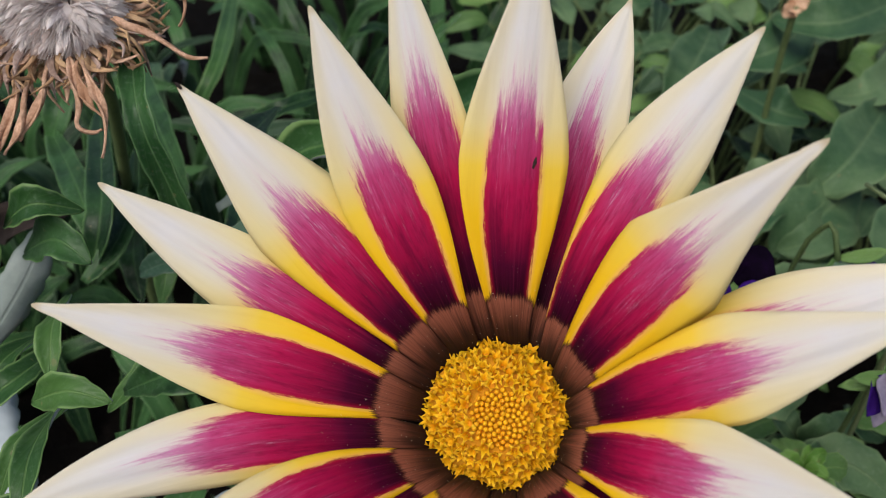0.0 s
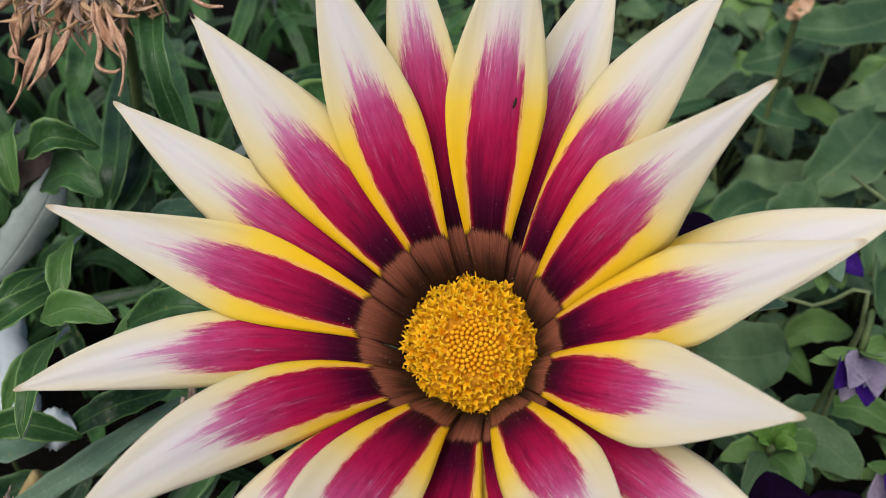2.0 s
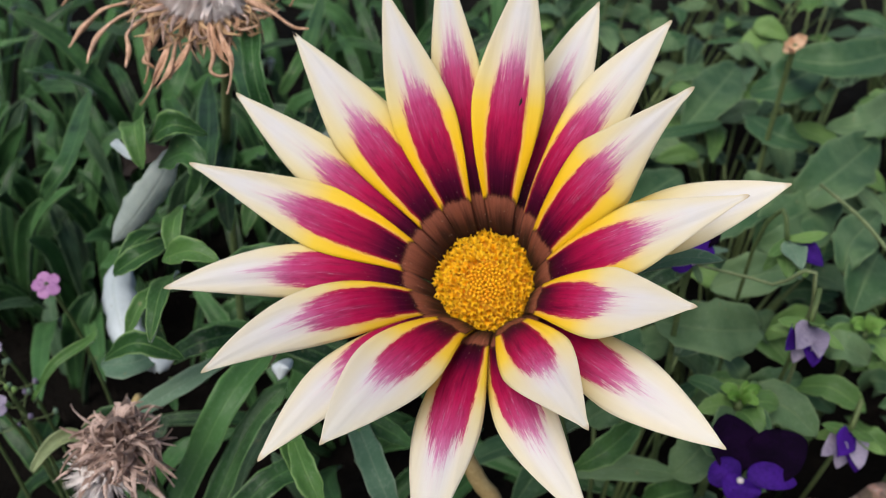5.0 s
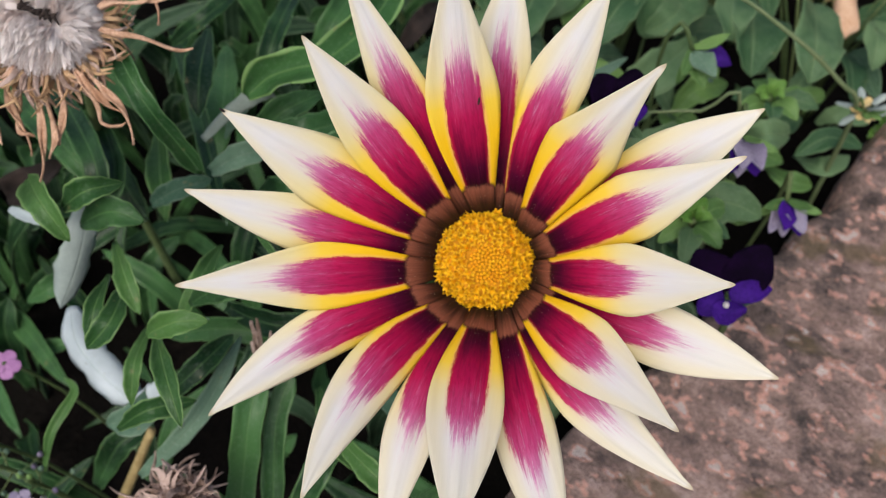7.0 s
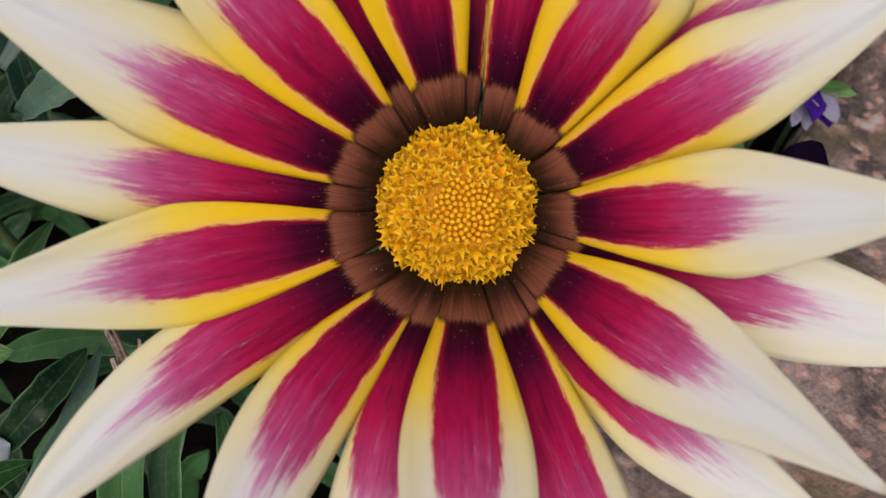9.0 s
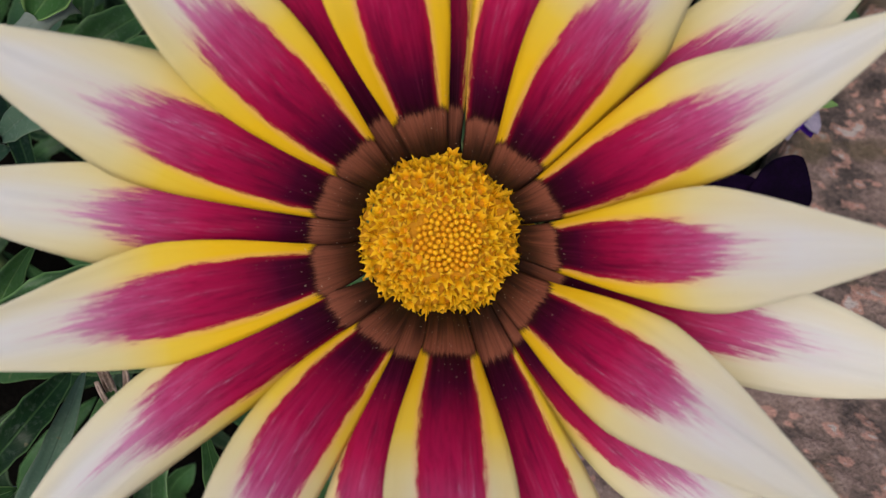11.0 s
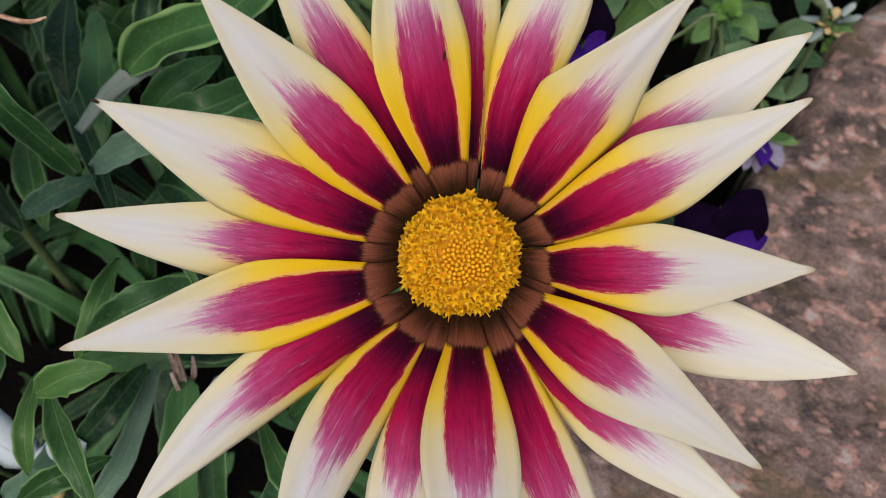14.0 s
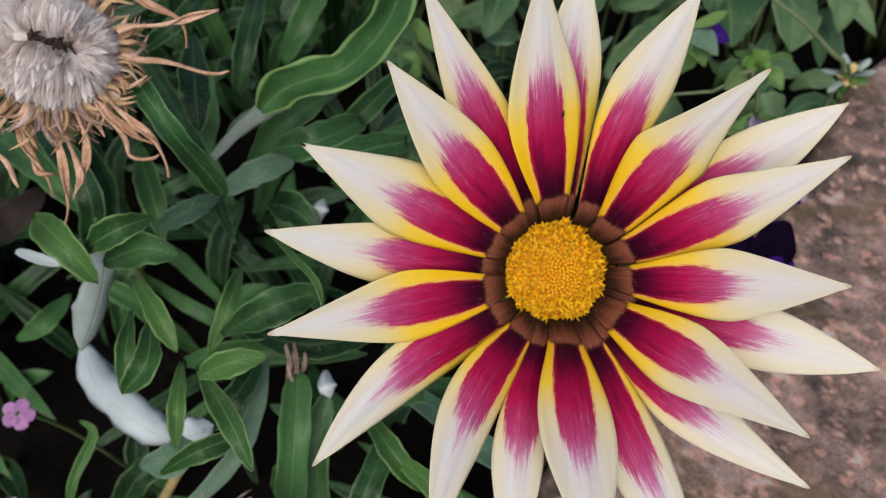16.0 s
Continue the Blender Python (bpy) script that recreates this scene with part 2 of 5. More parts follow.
def rock_material():
    n = Nodes("sandstone")
    p = n.position()
    turn = n.add("ShaderNodeMapping", Rotation=(0.0, 0.0, radians(-30)))
    n.link(p, turn.inputs["Vector"])
    drawn = n.add("ShaderNodeMapping", Scale=(1.0, 0.72, 1.0))
    n.link(turn.outputs[0], drawn.inputs["Vector"])
    q = drawn.outputs[0]
    flow, grit, cloud = n.noise(q, 190.0, 7.0, 0.68), n.noise(p, 1500.0, 4.0, 0.75), n.noise(q, 60.0, 4.0)
    fleck, vein = n.noise(q, 300.0, 2.5, 0.5), n.noise(q, 120.0, 5.0, 0.7)
    f = n.math("ADD", n.math("ADD", flow, n.math("MULTIPLY", n.math("SUBTRACT", cloud, 0.5), 0.6)), n.math("MULTIPLY", n.math("SUBTRACT", grit, 0.5), 0.35))
    colour = n.ramp(f, (0.26, (0.045, 0.034, 0.032)), (0.40, (0.16, 0.115, 0.10)), (0.52, (0.29, 0.195, 0.165)), (0.64, (0.43, 0.30, 0.26)), (0.8, (0.56, 0.43, 0.39)))
    colour = n.mix(n.math("MULTIPLY", n.step(fleck, 0.55, 0.60), 0.8), colour, (0.68, 0.37, 0.29))
    colour = n.mix(n.math("MULTIPLY", n.step(vein, 0.43, 0.35), 0.6), colour, (0.05, 0.042, 0.038))
    colour = n.mix(n.math("MULTIPLY", n.step(grit, 0.58, 0.40), 0.4), colour, n.mix(0.5, colour, (0.03, 0.025, 0.022)))
    pale = n.noise(q, 300.0, 3.0)
    colour = n.mix(n.math("MULTIPLY", n.step(pale, 0.63, 0.67), 0.8), colour, (0.58, 0.53, 0.50))
    moss = n.noise(p, 62.0, 4.0)
    colour = n.mix(n.math("MULTIPLY", n.step(moss, 0.54, 0.66), 0.6), colour, (0.15, 0.11, 0.05))
    n.bump(n.math("ADD", n.math("MULTIPLY", flow, 1.6), n.math("ADD", n.math("MULTIPLY", vein, 1.4), n.math("MULTIPLY", grit, 0.5))), 0.9, 0.002)
    return n.done(colour, 0.75, specular=0.35)


def soil_material():
    n = Nodes("soil")
    p = n.position()
    a, b, c = n.noise(p, 55.0, 6.0, 0.65), n.noise(p, 420.0, 5.0, 0.7), n.noise(p, 1.3, 3.0)
    # near-black ramp: the deep shade between the leaves is put into the colour
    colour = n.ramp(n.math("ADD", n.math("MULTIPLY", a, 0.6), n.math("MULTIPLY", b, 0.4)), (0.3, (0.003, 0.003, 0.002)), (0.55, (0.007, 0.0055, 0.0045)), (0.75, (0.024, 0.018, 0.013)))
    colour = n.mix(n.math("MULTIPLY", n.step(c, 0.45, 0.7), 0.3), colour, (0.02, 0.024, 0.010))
    n.bump(n.math("ADD", a, b), 0.9, 0.004)
    return n.done(colour, 0.92, specular=0.08)


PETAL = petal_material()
FLORET = plain_material("floret", (0.84, 0.42, 0.004), (0.92, 0.56, 0.010), 900.0, 0.55, 0.12)
BUD = plain_material("disc_bud", (0.82, 0.35, 0.004), (0.90, 0.48, 0.008), 900.0, 0.5, 0.08)
FLOOR = plain_material("disc_floor", (0.46, 0.17, 0.004), (0.60, 0.27, 0.006), 900.0, 0.8)
STEM = plain_material("stem", (0.055, 0.09, 0.03), (0.12, 0.16, 0.06), 300.0, 0.6)
LEAF = leaf_material("gazania_leaf", (0.006, 0.026, 0.008), (0.052, 0.135, 0.042), (0.12, 0.23, 0.08), 0.38, 0.08, 0.0, 0.6)
STRAP = leaf_material("glossy_strap_leaf", (0.014, 0.055, 0.016), (0.045, 0.125, 0.038), (0.13, 0.25, 0.10), 0.34, 0.1, 0.03, 1.0)
WAVY = leaf_material("wavy_leaf", (0.012, 0.048, 0.014), (0.045, 0.125, 0.036), (0.23, 0.38, 0.13), 0.42, 0.14, 0.0, 0.45, 0.80)
FRESH = leaf_material("fresh_leaf", (0.024, 0.076, 0.020), (0.075, 0.170, 0.044), (0.19, 0.32, 0.11), 0.38, 0.2, 0.0, 0.8, 0.84)
FELT = leaf_material("felted_underside", (0.37, 0.43, 0.455), (0.61, 0.67, 0.705), (0.34, 0.41, 0.38), 0.85, 0.1, 0.15, 0.5)
OLIVE = plain_material("olive_stem", (0.11, 0.15, 0.065), (0.20, 0.24, 0.12), 300.0, 0.6)
PALE = leaf_material("pale_leaf_back", (0.24, 0.29, 0.27), (0.42, 0.475, 0.45), (0.2, 0.26, 0.21), 0.8, 0.1, 0.1, 0.3)
SILVER = leaf_material("silvery_petiole", (0.12, 0.16, 0.13), (0.22, 0.265, 0.235), (0.16, 0.22, 0.15), 0.75, 0.15, 0.1, 0.3)
MOSS = leaf_material("grey_green_leaf", (0.008, 0.028, 0.010), (0.055, 0.110, 0.058), (0.13, 0.20, 0.11), 0.5, 0.12, 0.05, 0.8, 0.82)
GREY = leaf_material("grey_leaf", (0.050, 0.115, 0.070), (0.12, 0.20, 0.135), (0.18, 0.24, 0.17), 0.7, 0.1, 0.1, 0.5)
VLEAF = leaf_material("viola_leaf", (0.036, 0.092, 0.038), (0.122, 0.200, 0.092), (0.14, 0.215, 0.10), 0.55, 0.14)
VCORE = leaf_material("viola_bud_leaf", (0.09, 0.21, 0.03), (0.15, 0.30, 0.06), (0.19, 0.34, 0.08), 0.45, 0.25)
VBRIGHT = leaf_material("viola_young_leaf", (0.075, 0.16, 0.045), (0.15, 0.27, 0.075), (0.18, 0.3, 0.1), 0.45, 0.2)
DRYRAY = plain_material("dry_ray", (0.35, 0.19, 0.11), (0.72, 0.475, 0.335), 330.0, 0.65, 0.1)
DRYBRACT = plain_material("dry_bract", (0.29, 0.165, 0.085), (0.56, 0.37, 0.21), 420.0, 0.7)
WISP = plain_material("pappus_inner", (0.72, 0.60, 0.55), (0.84, 0.74, 0.70), 400.0, 0.9, 0.4)
FLUFF = plain_material("pappus", (0.88, 0.79, 0.76), (0.94, 0.885, 0.865), 500.0, 0.9, 0.33)
DARKDRY = plain_material("dark_dry", (0.012, 0.008, 0.007), (0.04, 0.027, 0.022), 300.0, 0.85)
HUSK = plain_material("husk", (0.20, 0.13, 0.10), (0.58, 0.43, 0.37), 300.0, 0.75, 0.05)
STRAW = plain_material("straw", (0.28, 0.20, 0.08), (0.46, 0.36, 0.17), 260.0, 0.7)
VELVET = plain_material("viola_dark_petal", (0.003, 0.001, 0.006), (0.009, 0.002, 0.018), 240.0, 0.9, 0.03, specular=0.05)
VIOLET = plain_material("viola_purple_petal", (0.023, 0.005, 0.105), (0.052, 0.010, 0.21), 240.0, 0.7, 0.12, specular=0.1)
LILAC = plain_material("lilac_petal", (0.20, 0.17, 0.26), (0.33, 0.29, 0.39), 240.0, 0.6, 0.2)
PINK = plain_material("pink_petal", (0.33, 0.14, 0.34), (0.46, 0.23, 0.45), 240.0, 0.6, 0.2)
EYE = plain_material("viola_eye", (0.52, 0.46, 0.40), (0.66, 0.62, 0.62), 600.0, 0.6)
PEACH = plain_material("withered_petal", (0.55, 0.30, 0.17), (0.72, 0.50, 0.34), 240.0, 0.6, 0.2)
CREAM = plain_material("cream_petal", (0.62, 0.45, 0.18), (0.76, 0.62, 0.34), 240.0, 0.6, 0.2)
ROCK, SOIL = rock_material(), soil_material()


# ---- shared builders ----
def solid(name, verts, faces, mats, parent=None, label="", slots=None, attrs=None, smooth=True):
    """One mesh object from lists; attrs: name -> one number a vertex."""
    me = bpy.data.meshes.new(name)
    me.from_pydata([tuple(v) for v in verts], [], faces)
    for m in mats if isinstance(mats, (list, tuple)) else [mats]:
        me.materials.append(m)
    if slots:
        me.polygons.foreach_set("material_index", slots)
    me.polygons.foreach_set("use_smooth", [smooth] * len(me.polygons))
    for key, values in (attrs or {}).items():
        me.attributes.new(key, "FLOAT", "POINT").data.foreach_set("value", values)
    me.update()
    ob = new(name, me)
    if parent:
        ob.parent = parent
    if label:
        tagged(ob, label)
    return ob


def thing(name, where, label, category, group="", kind="", turn=None):
    ob = new(name)
    ob.empty_display_size = 0.01
    ob.matrix_world = Matrix.Translation(where) @ (turn or Matrix.Identity(4))
    return tagged(ob, label, category, group, kind)


def curve_points(pts, n):
    """A smooth line of n + 1 points through the given ones."""
    pts = [Vector(p) for p in pts]
    out = []
    for i in range(n + 1):
        x = i / n * (len(pts) - 1)
        k = min(int(x), len(pts) - 2)
        f = x - k
        a, b, c, d = pts[max(k - 1, 0)], pts[k], pts[k + 1], pts[min(k + 2, len(pts) - 1)]
        out.append(0.5 * ((2 * b) + (c - a) * f + (2 * a - 5 * b + 4 * c - d) * f * f + (3 * b - a - 3 * c + d) * f ** 3))
    return out


def sheet(rows, thick, mats, name, parent, label="", attrs=None):
    """A thin closed blade from rows of points (rows x columns), with another material beneath if two are given."""
    nr, nc = len(rows), len(rows[0])
    top = [p for r in rows for p in r]
    down = []
    for i in range(nr):
        for j in range(nc):
            du = rows[min(i + 1, nr - 1)][j] - rows[max(i - 1, 0)][j]
            dv = rows[i][min(j + 1, nc - 1)] - rows[i][max(j - 1, 0)]
            nrm = du.cross(dv)
            nrm = nrm.normalized() if nrm.length > 1e-12 else Vector((0, 0, 1))
            down.append(rows[i][j] - nrm * thick * (0.35 if j in (0, nc - 1) else 1.0))
    k = nr * nc
    faces, slots = [], []
    for i in range(nr - 1):
        for j in range(nc - 1):
            a, b, c, d = i * nc + j, (i + 1) * nc + j, (i + 1) * nc + j + 1, i * nc + j + 1
            faces += [(a, b, c, d), (k + a, k + d, k + c, k + b)]
            slots += [0, 1 if len(mats) > 1 else 0]
    ring = [j for j in range(nc)] + [i * nc + nc - 1 for i in range(1, nr)] + [(nr - 1) * nc + j for j in range(nc - 2, -1, -1)] + [i * nc for i in range(nr - 2, 0, -1)]
    for x, y in zip(ring, ring[1:] + ring[:1]):
        faces.append((x, y, k + y, k + x))
        slots.append(0)
    both = {key: list(v) + list(v) for key, v in (attrs or {}).items()}
    return solid(name, top + down, faces, mats, parent, label, slots, both)


def tube(pts, radii, mat, name, parent=None, label="", n=12, sides=7, cap=True):
    line = curve_points(pts, n)
    rad = [float(np.interp(i / n, np.linspace(0, 1, len(radii)), radii)) for i in range(n + 1)]
    verts, faces = [], []
    ref = Vector((0.3, 0.2, 1)).normalized()
    for i, p in enumerate(line):
        d = (line[min(i + 1, n)] - line[max(i - 1, 0)]).normalized()
        u = d.cross(ref)
        u = u.normalized() if u.length > 1e-6 else d.orthogonal().normalized()
        w = d.cross(u)
        for j in range(sides):
            a = 2 * math.pi * j / sides
            verts.append(p + (u * math.cos(a) + w * math.sin(a)) * rad[i])
    for i in range(n):
        for j in range(sides):
            a, b = i * sides + j, i * sides + (j + 1) % sides
            faces.append((a, b, b + sides, a + sides))
    if cap:
        faces += [tuple(range(sides))[::-1], tuple(n * sides + j for j in range(sides))]
    return solid(name, verts, faces, mat, parent, label)


SHAPES = {
    "strap": lambda s: 0.35 + 0.65 * math.sin(min(s / 0.5, 1) * math.pi / 2) if s < 0.5 else max(1 - ((s - 0.5) / 0.5) ** 2.2, 0),
    "lance": lambda s: 0.18 + 0.82 * math.sin(min(s / 0.55, 1) * math.pi / 2) ** 1.3 if s < 0.55 else max(1 - ((s - 0.55) / 0.45) ** 1.8, 0),
    "oval": lambda s: 0.10 + 0.90 * math.sin(min(s / 0.42, 1) * math.pi / 2) ** 1.15 if s < 0.42 else max(1 - ((s - 0.42) / 0.58) ** 1.75, 0),
    "round": lambda s: max(math.sin(math.pi * min(max(s, 0.0), 1.0) ** 0.85), 0) ** 0.75 + 0.05 * (1 - s),
    "band": lambda s: 0.25 + 0.75 * math.sin(min(s / 0.18, 1) * math.pi / 2) if s < 0.8 else max(1 - ((s - 0.8) / 0.2) ** 2.4, 0),
    "wedge": lambda s: 0.35 + 0.65 * s,
    "blunt": lambda s: 0.3 + 0.7 * math.sin(min(s / 0.4, 1) * math.pi / 2) if s < 0.4 else max(1 - ((s - 0.4) / 0.6) ** 4.0, 0),
}


def leaf(plant, pts, width, mats=None, shape="strap", face=(0, -0.6, 0.8), fold=0.42, wave=0.32, twist=0.0, roll=0.0, name="leaf", label="", seed=0, thick=0.00035, nl=14, nw=6):
    """A leaf along the line pts (world metres), its upper side towards face. fold lifts the margins, roll turns it about its line."""
    rnd = random.Random(seed + int(1e5 * (pts[0][0] + 2 * pts[-1][1] + 3 * pts[-1][2])))
    line = curve_points(pts, nl)
    face = Vector(face).normalized()
    form = SHAPES[shape]
    rows, along, across = [], [], []
    ph = rnd.random() * 9
    inv = plant.matrix_world.inverted()
    for i, p in enumerate(line):
        s = i / nl
        d = (line[min(i + 1, nl)] - line[max(i - 1, 0)]).normalized()
        side = face.cross(d)
        side = side.normalized() if side.length > 1e-6 else d.orthogonal().normalized()
        nrm = d.cross(side).normalized()
        turn = Matrix.Rotation(radians(roll + twist * (s - 0.5)), 3, d)
        side, nrm = turn @ side, turn @ nrm
        w = 0.5 * width * max(form(s), 0.02)
        row = []
        for j in range(nw + 1):
            v = j / nw * 2 - 1
            wob = wave * w * math.sin(9 * s + ph + (2.0 if v > 0 else 0)) * abs(v) ** 2
            jag = 1 + (0.08 if name == "leaf" else 0.012) * math.sin(31 * s + ph * 3 + j) * abs(v)
            row.append(inv @ (p + side * (v * w * jag) + nrm * (fold * w * v * v + wob)))
            along.append(s)
            across.append(v)
        rows.append(row)
    return sheet(rows, thick, mats or [LEAF, FELT], name, plant, label, {"along": along, "across": across})


# ---- ground ----
def build_ground():
    ticks = [0.0]
    step = 0.006
    while ticks[-1] < 90:
        ticks.append(ticks[-1] + step)
        if ticks[-1] > 0.3:
            step *= 1.35
    xs = [-t for t in reversed(ticks[1:])] + ticks
    verts, faces = [], []
    for y in xs:
        for x in xs:
            near = max(0.0, 1 - math.hypot(x, y) / 1.5)
            verts.append((x, y + 0.08, near * (0.010 * noise.noise(Vector((x * 30, y * 30, 0))) + 0.005 * noise.noise(Vector((x * 110, y * 110, 4))))))
    n = len(xs)
    for i in range(n - 1):
        for j in range(n - 1):
            a = i * n + j
            faces.append((a, a + 1, a + n + 1, a + n))
    tagged(solid("ground", verts, faces, SOIL), "garden soil, near black with the shade under the plants in its colour", "ground", kind="structure")


def build_rock():
    """The edging stone: long, with a rough rounded top."""
    d, w = Vector((0.895, 0.447, 0)), Vector((0.447, -0.895, 0))
    o = Vector((0.0014, 0.0586, 0))
    verts, faces = [], []
    nu, nv = 120, 84
    for i in range(nu + 1):
        for j in range(nv + 1):
            u, v = -0.12 + 0.42 * i / nu, 0.24 * j / nv
            wob = 0.006 * noise.noise(Vector((u * 24, 1.0, 2.0))) + 0.0025 * noise.noise(Vector((u * 90, 5.0, 2.0)))
            end = min(u + 0.12, 0.30 - u)
            r = min(v, 0.24 - v, max(end, 0))
            drop = 0.0 if r > 0.007 else 0.05 * (1 - math.sqrt(max(1 - (1 - r / 0.007) ** 2, 0)))
            z = 0.056 - drop * 1.15
            z += (0.0035 * noise.noise(Vector((u * 40, v * 40, 0))) + 0.0016 * noise.noise(Vector((u * 150, v * 60, 3))) + 0.0007 * noise.noise(Vector((u * 420, v * 200, 3)))) * (1.0 if r > 0.004 else 0.5)
            verts.append(o + d * u + w * (v + wob) + Vector((0, 0, z)))
    k = nv + 1
    for i in range(nu):
        for j in range(nv):
            a = i * k + j
            faces.append((a, a + 1, a + k + 1, a + k))
    ring = [j for j in range(k)] + [i * k + nv for i in range(1, nu + 1)] + [nu * k + j for j in range(nv - 1, -1, -1)] + [i * k for i in range(nu - 1, 0, -1)]
    base = len(verts)
    for x in ring:
        verts.append(Vector((verts[x].x, verts[x].y, -0.02)))
    for q in range(len(ring)):
        r = (q + 1) % len(ring)
        faces.append((ring[r], ring[q], base + q, base + r))
    faces.append(tuple(range(base, base + len(ring))))
    tagged(solid("edging_stone", verts, faces, ROCK), "rough brown and pink sandstone block edging the flower bed", "stone")


build_ground()
build_rock()

# ---- the gazania flower ----
HEAD = Matrix(((0.99448, 0.0, -0.10489, 0.00417), (-0.06475, 0.78672, -0.61390, 0.05675), (0.08252, 0.61731, 0.78238, 0.14275), (0, 0, 0, 1)))
flower = thing("gazania_flower", (0, 0, 0), "open cream and yellow gazania with crimson striped petals and golden disc", "flower", turn=HEAD)
MM = 0.001


def polar(az, r, h):
    return Vector((r * math.cos(radians(az)), r * math.sin(radians(az)), h))


def petal(az, tip_az, tip_r, tip_h, bow, bend, width, widest, taper, lift=0.0, stripe=0.62, band=2.35, cup=-0.8, shift=0.0, dark_tip=False, rolled=(0.0, 0.0)):
    """One ray petal. Sizes in millimetres along the flower's own axes: the foot at az, the tip at tip_az, tip_r, tip_h;
    bow and bend arch it up and sideways; rolled turns up its two margins; band is half the crimson stroke's width and stripe the share of the length it covers."""
    rnd = random.Random(int(az * 7) + 11)
    foot, tip = polar(az, 5.6, -0.8 + lift), polar(tip_az, tip_r, tip_h)
    way = tip - foot
    u = way.normalized()
    lat = Vector((0, 0, 1)).cross(u).normalized()
    up = u.cross(lat)
    nl, nw = 48, 16
    rows, along, across, margin, reach, fade = [], [], [], [], [], []
    early = 0.14 * max(math.cos(radians(tip_az + 90)), 0) ** 0.6  # the lower petals turn cream nearer the foot
    near, far = rnd.uniform(0.3, 1.6), rnd.uniform(0.3, 1.6)
    roll = [max(rnd.choice((0.0, 0.0, 0.35, 0.6)), r) for r in rolled]
    for i in range(nl + 1):
        s = 0.94 * i / 38 if i < 39 else 0.94 + 0.06 * (i - 38) / 10
        mid = foot + way * s + up * (bow * 4 * s * (1 - s)) + lat * (bend * 4 * s * (1 - s))
        mid += Vector((0.9, -0.9, 0)) * math.exp(-s / 0.2)
        mid.z -= (10.0 + 2 * lift) * math.exp(-max(s, 0.035) / 0.08)  # the feet dip steeply to the sunken disc
        if s < widest:
            w = 0.30 + 0.70 * math.sin(math.pi / 2 * s / widest) ** 1.7
        else:
            w = 1 - ((s - widest) / (1 - widest)) ** taper
        w = max(w * width * (1 + 0.02 * math.sin(13 * s + rnd.random() * 0.2)), 0.06)
        if s > 0.94:
            w = max(w, 0.62 * math.sqrt((1 - s) / 0.06))
        half = band * (0.35 + 0.72 * math.sin(math.pi / 2 * min(s / 0.42, 1)) ** 1.3 - 0.35 * max(s - 0.42, 0))
        row = []
        for j in range(nw + 1):
            v = j / nw * 2 - 1
            ridge = 0.17 * math.cos(v * 7.0) * (1 - v * v) * math.sin(math.pi * s)
            curl = cup * (near if v < 0 else far) * (w / 4.5) * v * v * (0.4 + 0.9 * math.sin(math.pi * min(s * 1.1, 1)))
            curl += roll[0 if v < 0 else 1] * max(abs(v) - 0.55, 0) ** 2 * 4 * math.sin(math.pi * s) ** 2
            wav = 0.12 * math.sin(8 * s + az + (1.5 if v > 0 else 0)) * v * v * math.sin(math.pi * s)
            row.append((mid + lat * (v * w) + up * (curl + ridge + wav)) * MM)
            along.append(s)
            across.append((v * w - shift) / half)
            margin.append(abs(v))
            reach.append(s / stripe)
            fade.append(s + early)
        rows.append(row)
    ob = sheet(rows, 0.00022, [PETAL], "petal", flower, "", {"along": along, "across": across, "margin": margin, "reach": reach, "fade": fade})
    if dark_tip:
        tube([tip * MM - u * 0.0006 + up * 0.0001, tip * MM - u * 0.0002, tip * MM + u * 0.0002], [0.00012, 0.0002, 0.00006], DARKDRY, "withered_tip", ob, "blackened withered tip", 4, 6)
    return ob


# the upper and lower rank of petals, round the disc
petal(138.3, 133.5, 38.0, 15.6, bow=0.4, bend=0.1, width=4.79, widest=0.56, taper=1.26, lift=0.3, stripe=0.65, dark_tip=True)
petal(154.5, 150.2, 39.1, 13.3, bow=0.1, bend=0.7, width=4.04, widest=0.48, taper=1.72, lift=-0.6, stripe=0.63, rolled=(0.8, 0.0))
petal(176.1, 167.9, 38.3, 16.2, bow=0.0, bend=0.0, width=4.61, widest=0.48, taper=1.23, lift=0.8, stripe=0.67, rolled=(1.3, 0.0))
petal(-152.2, -166.9, 39.1, 15.8, bow=-0.2, bend=-2.6, width=3.70, widest=0.43, taper=2.30, lift=0.2, stripe=0.67)
petal(-132.2, -144.3, 33.9, 24.2, bow=0.4, bend=-3.0, width=3.90, widest=0.45, taper=1.99, lift=-0.1, stripe=0.65)
petal(-124.4, -125.2, 35.4, 21.1, bow=1.5, bend=-1.6, width=3.29, widest=0.60, taper=1.65, lift=-0.7, stripe=0.63)
petal(-104.2, -112.5, 28.7, 29.6, bow=1.1, bend=-0.4, width=4.85, widest=0.49, taper=1.92, lift=0.9, stripe=0.69)
petal(-81.9, -89.8, 37.2, 26.2, bow=0.5, bend=-0.7, width=4.07, widest=0.49, taper=1.73, lift=0.0, stripe=0.69)
petal(-66.2, -61.2, 36.7, 19.3, bow=0.5, bend=-1.9, width=3.80, widest=0.52, taper=1.52, lift=-0.6, stripe=0.65)
petal(-60.2, -53.6, 27.6, 27.3, bow=-0.4, bend=0.1, width=4.77, widest=0.46, taper=1.27, lift=0.7, stripe=0.63, rolled=(0.0, 1.0))
petal(-37.9, -35.2, 38.8, 16.7, bow=1.2, bend=-0.4, width=4.21, widest=0.59, taper=1.73, lift=-0.6, stripe=0.66)
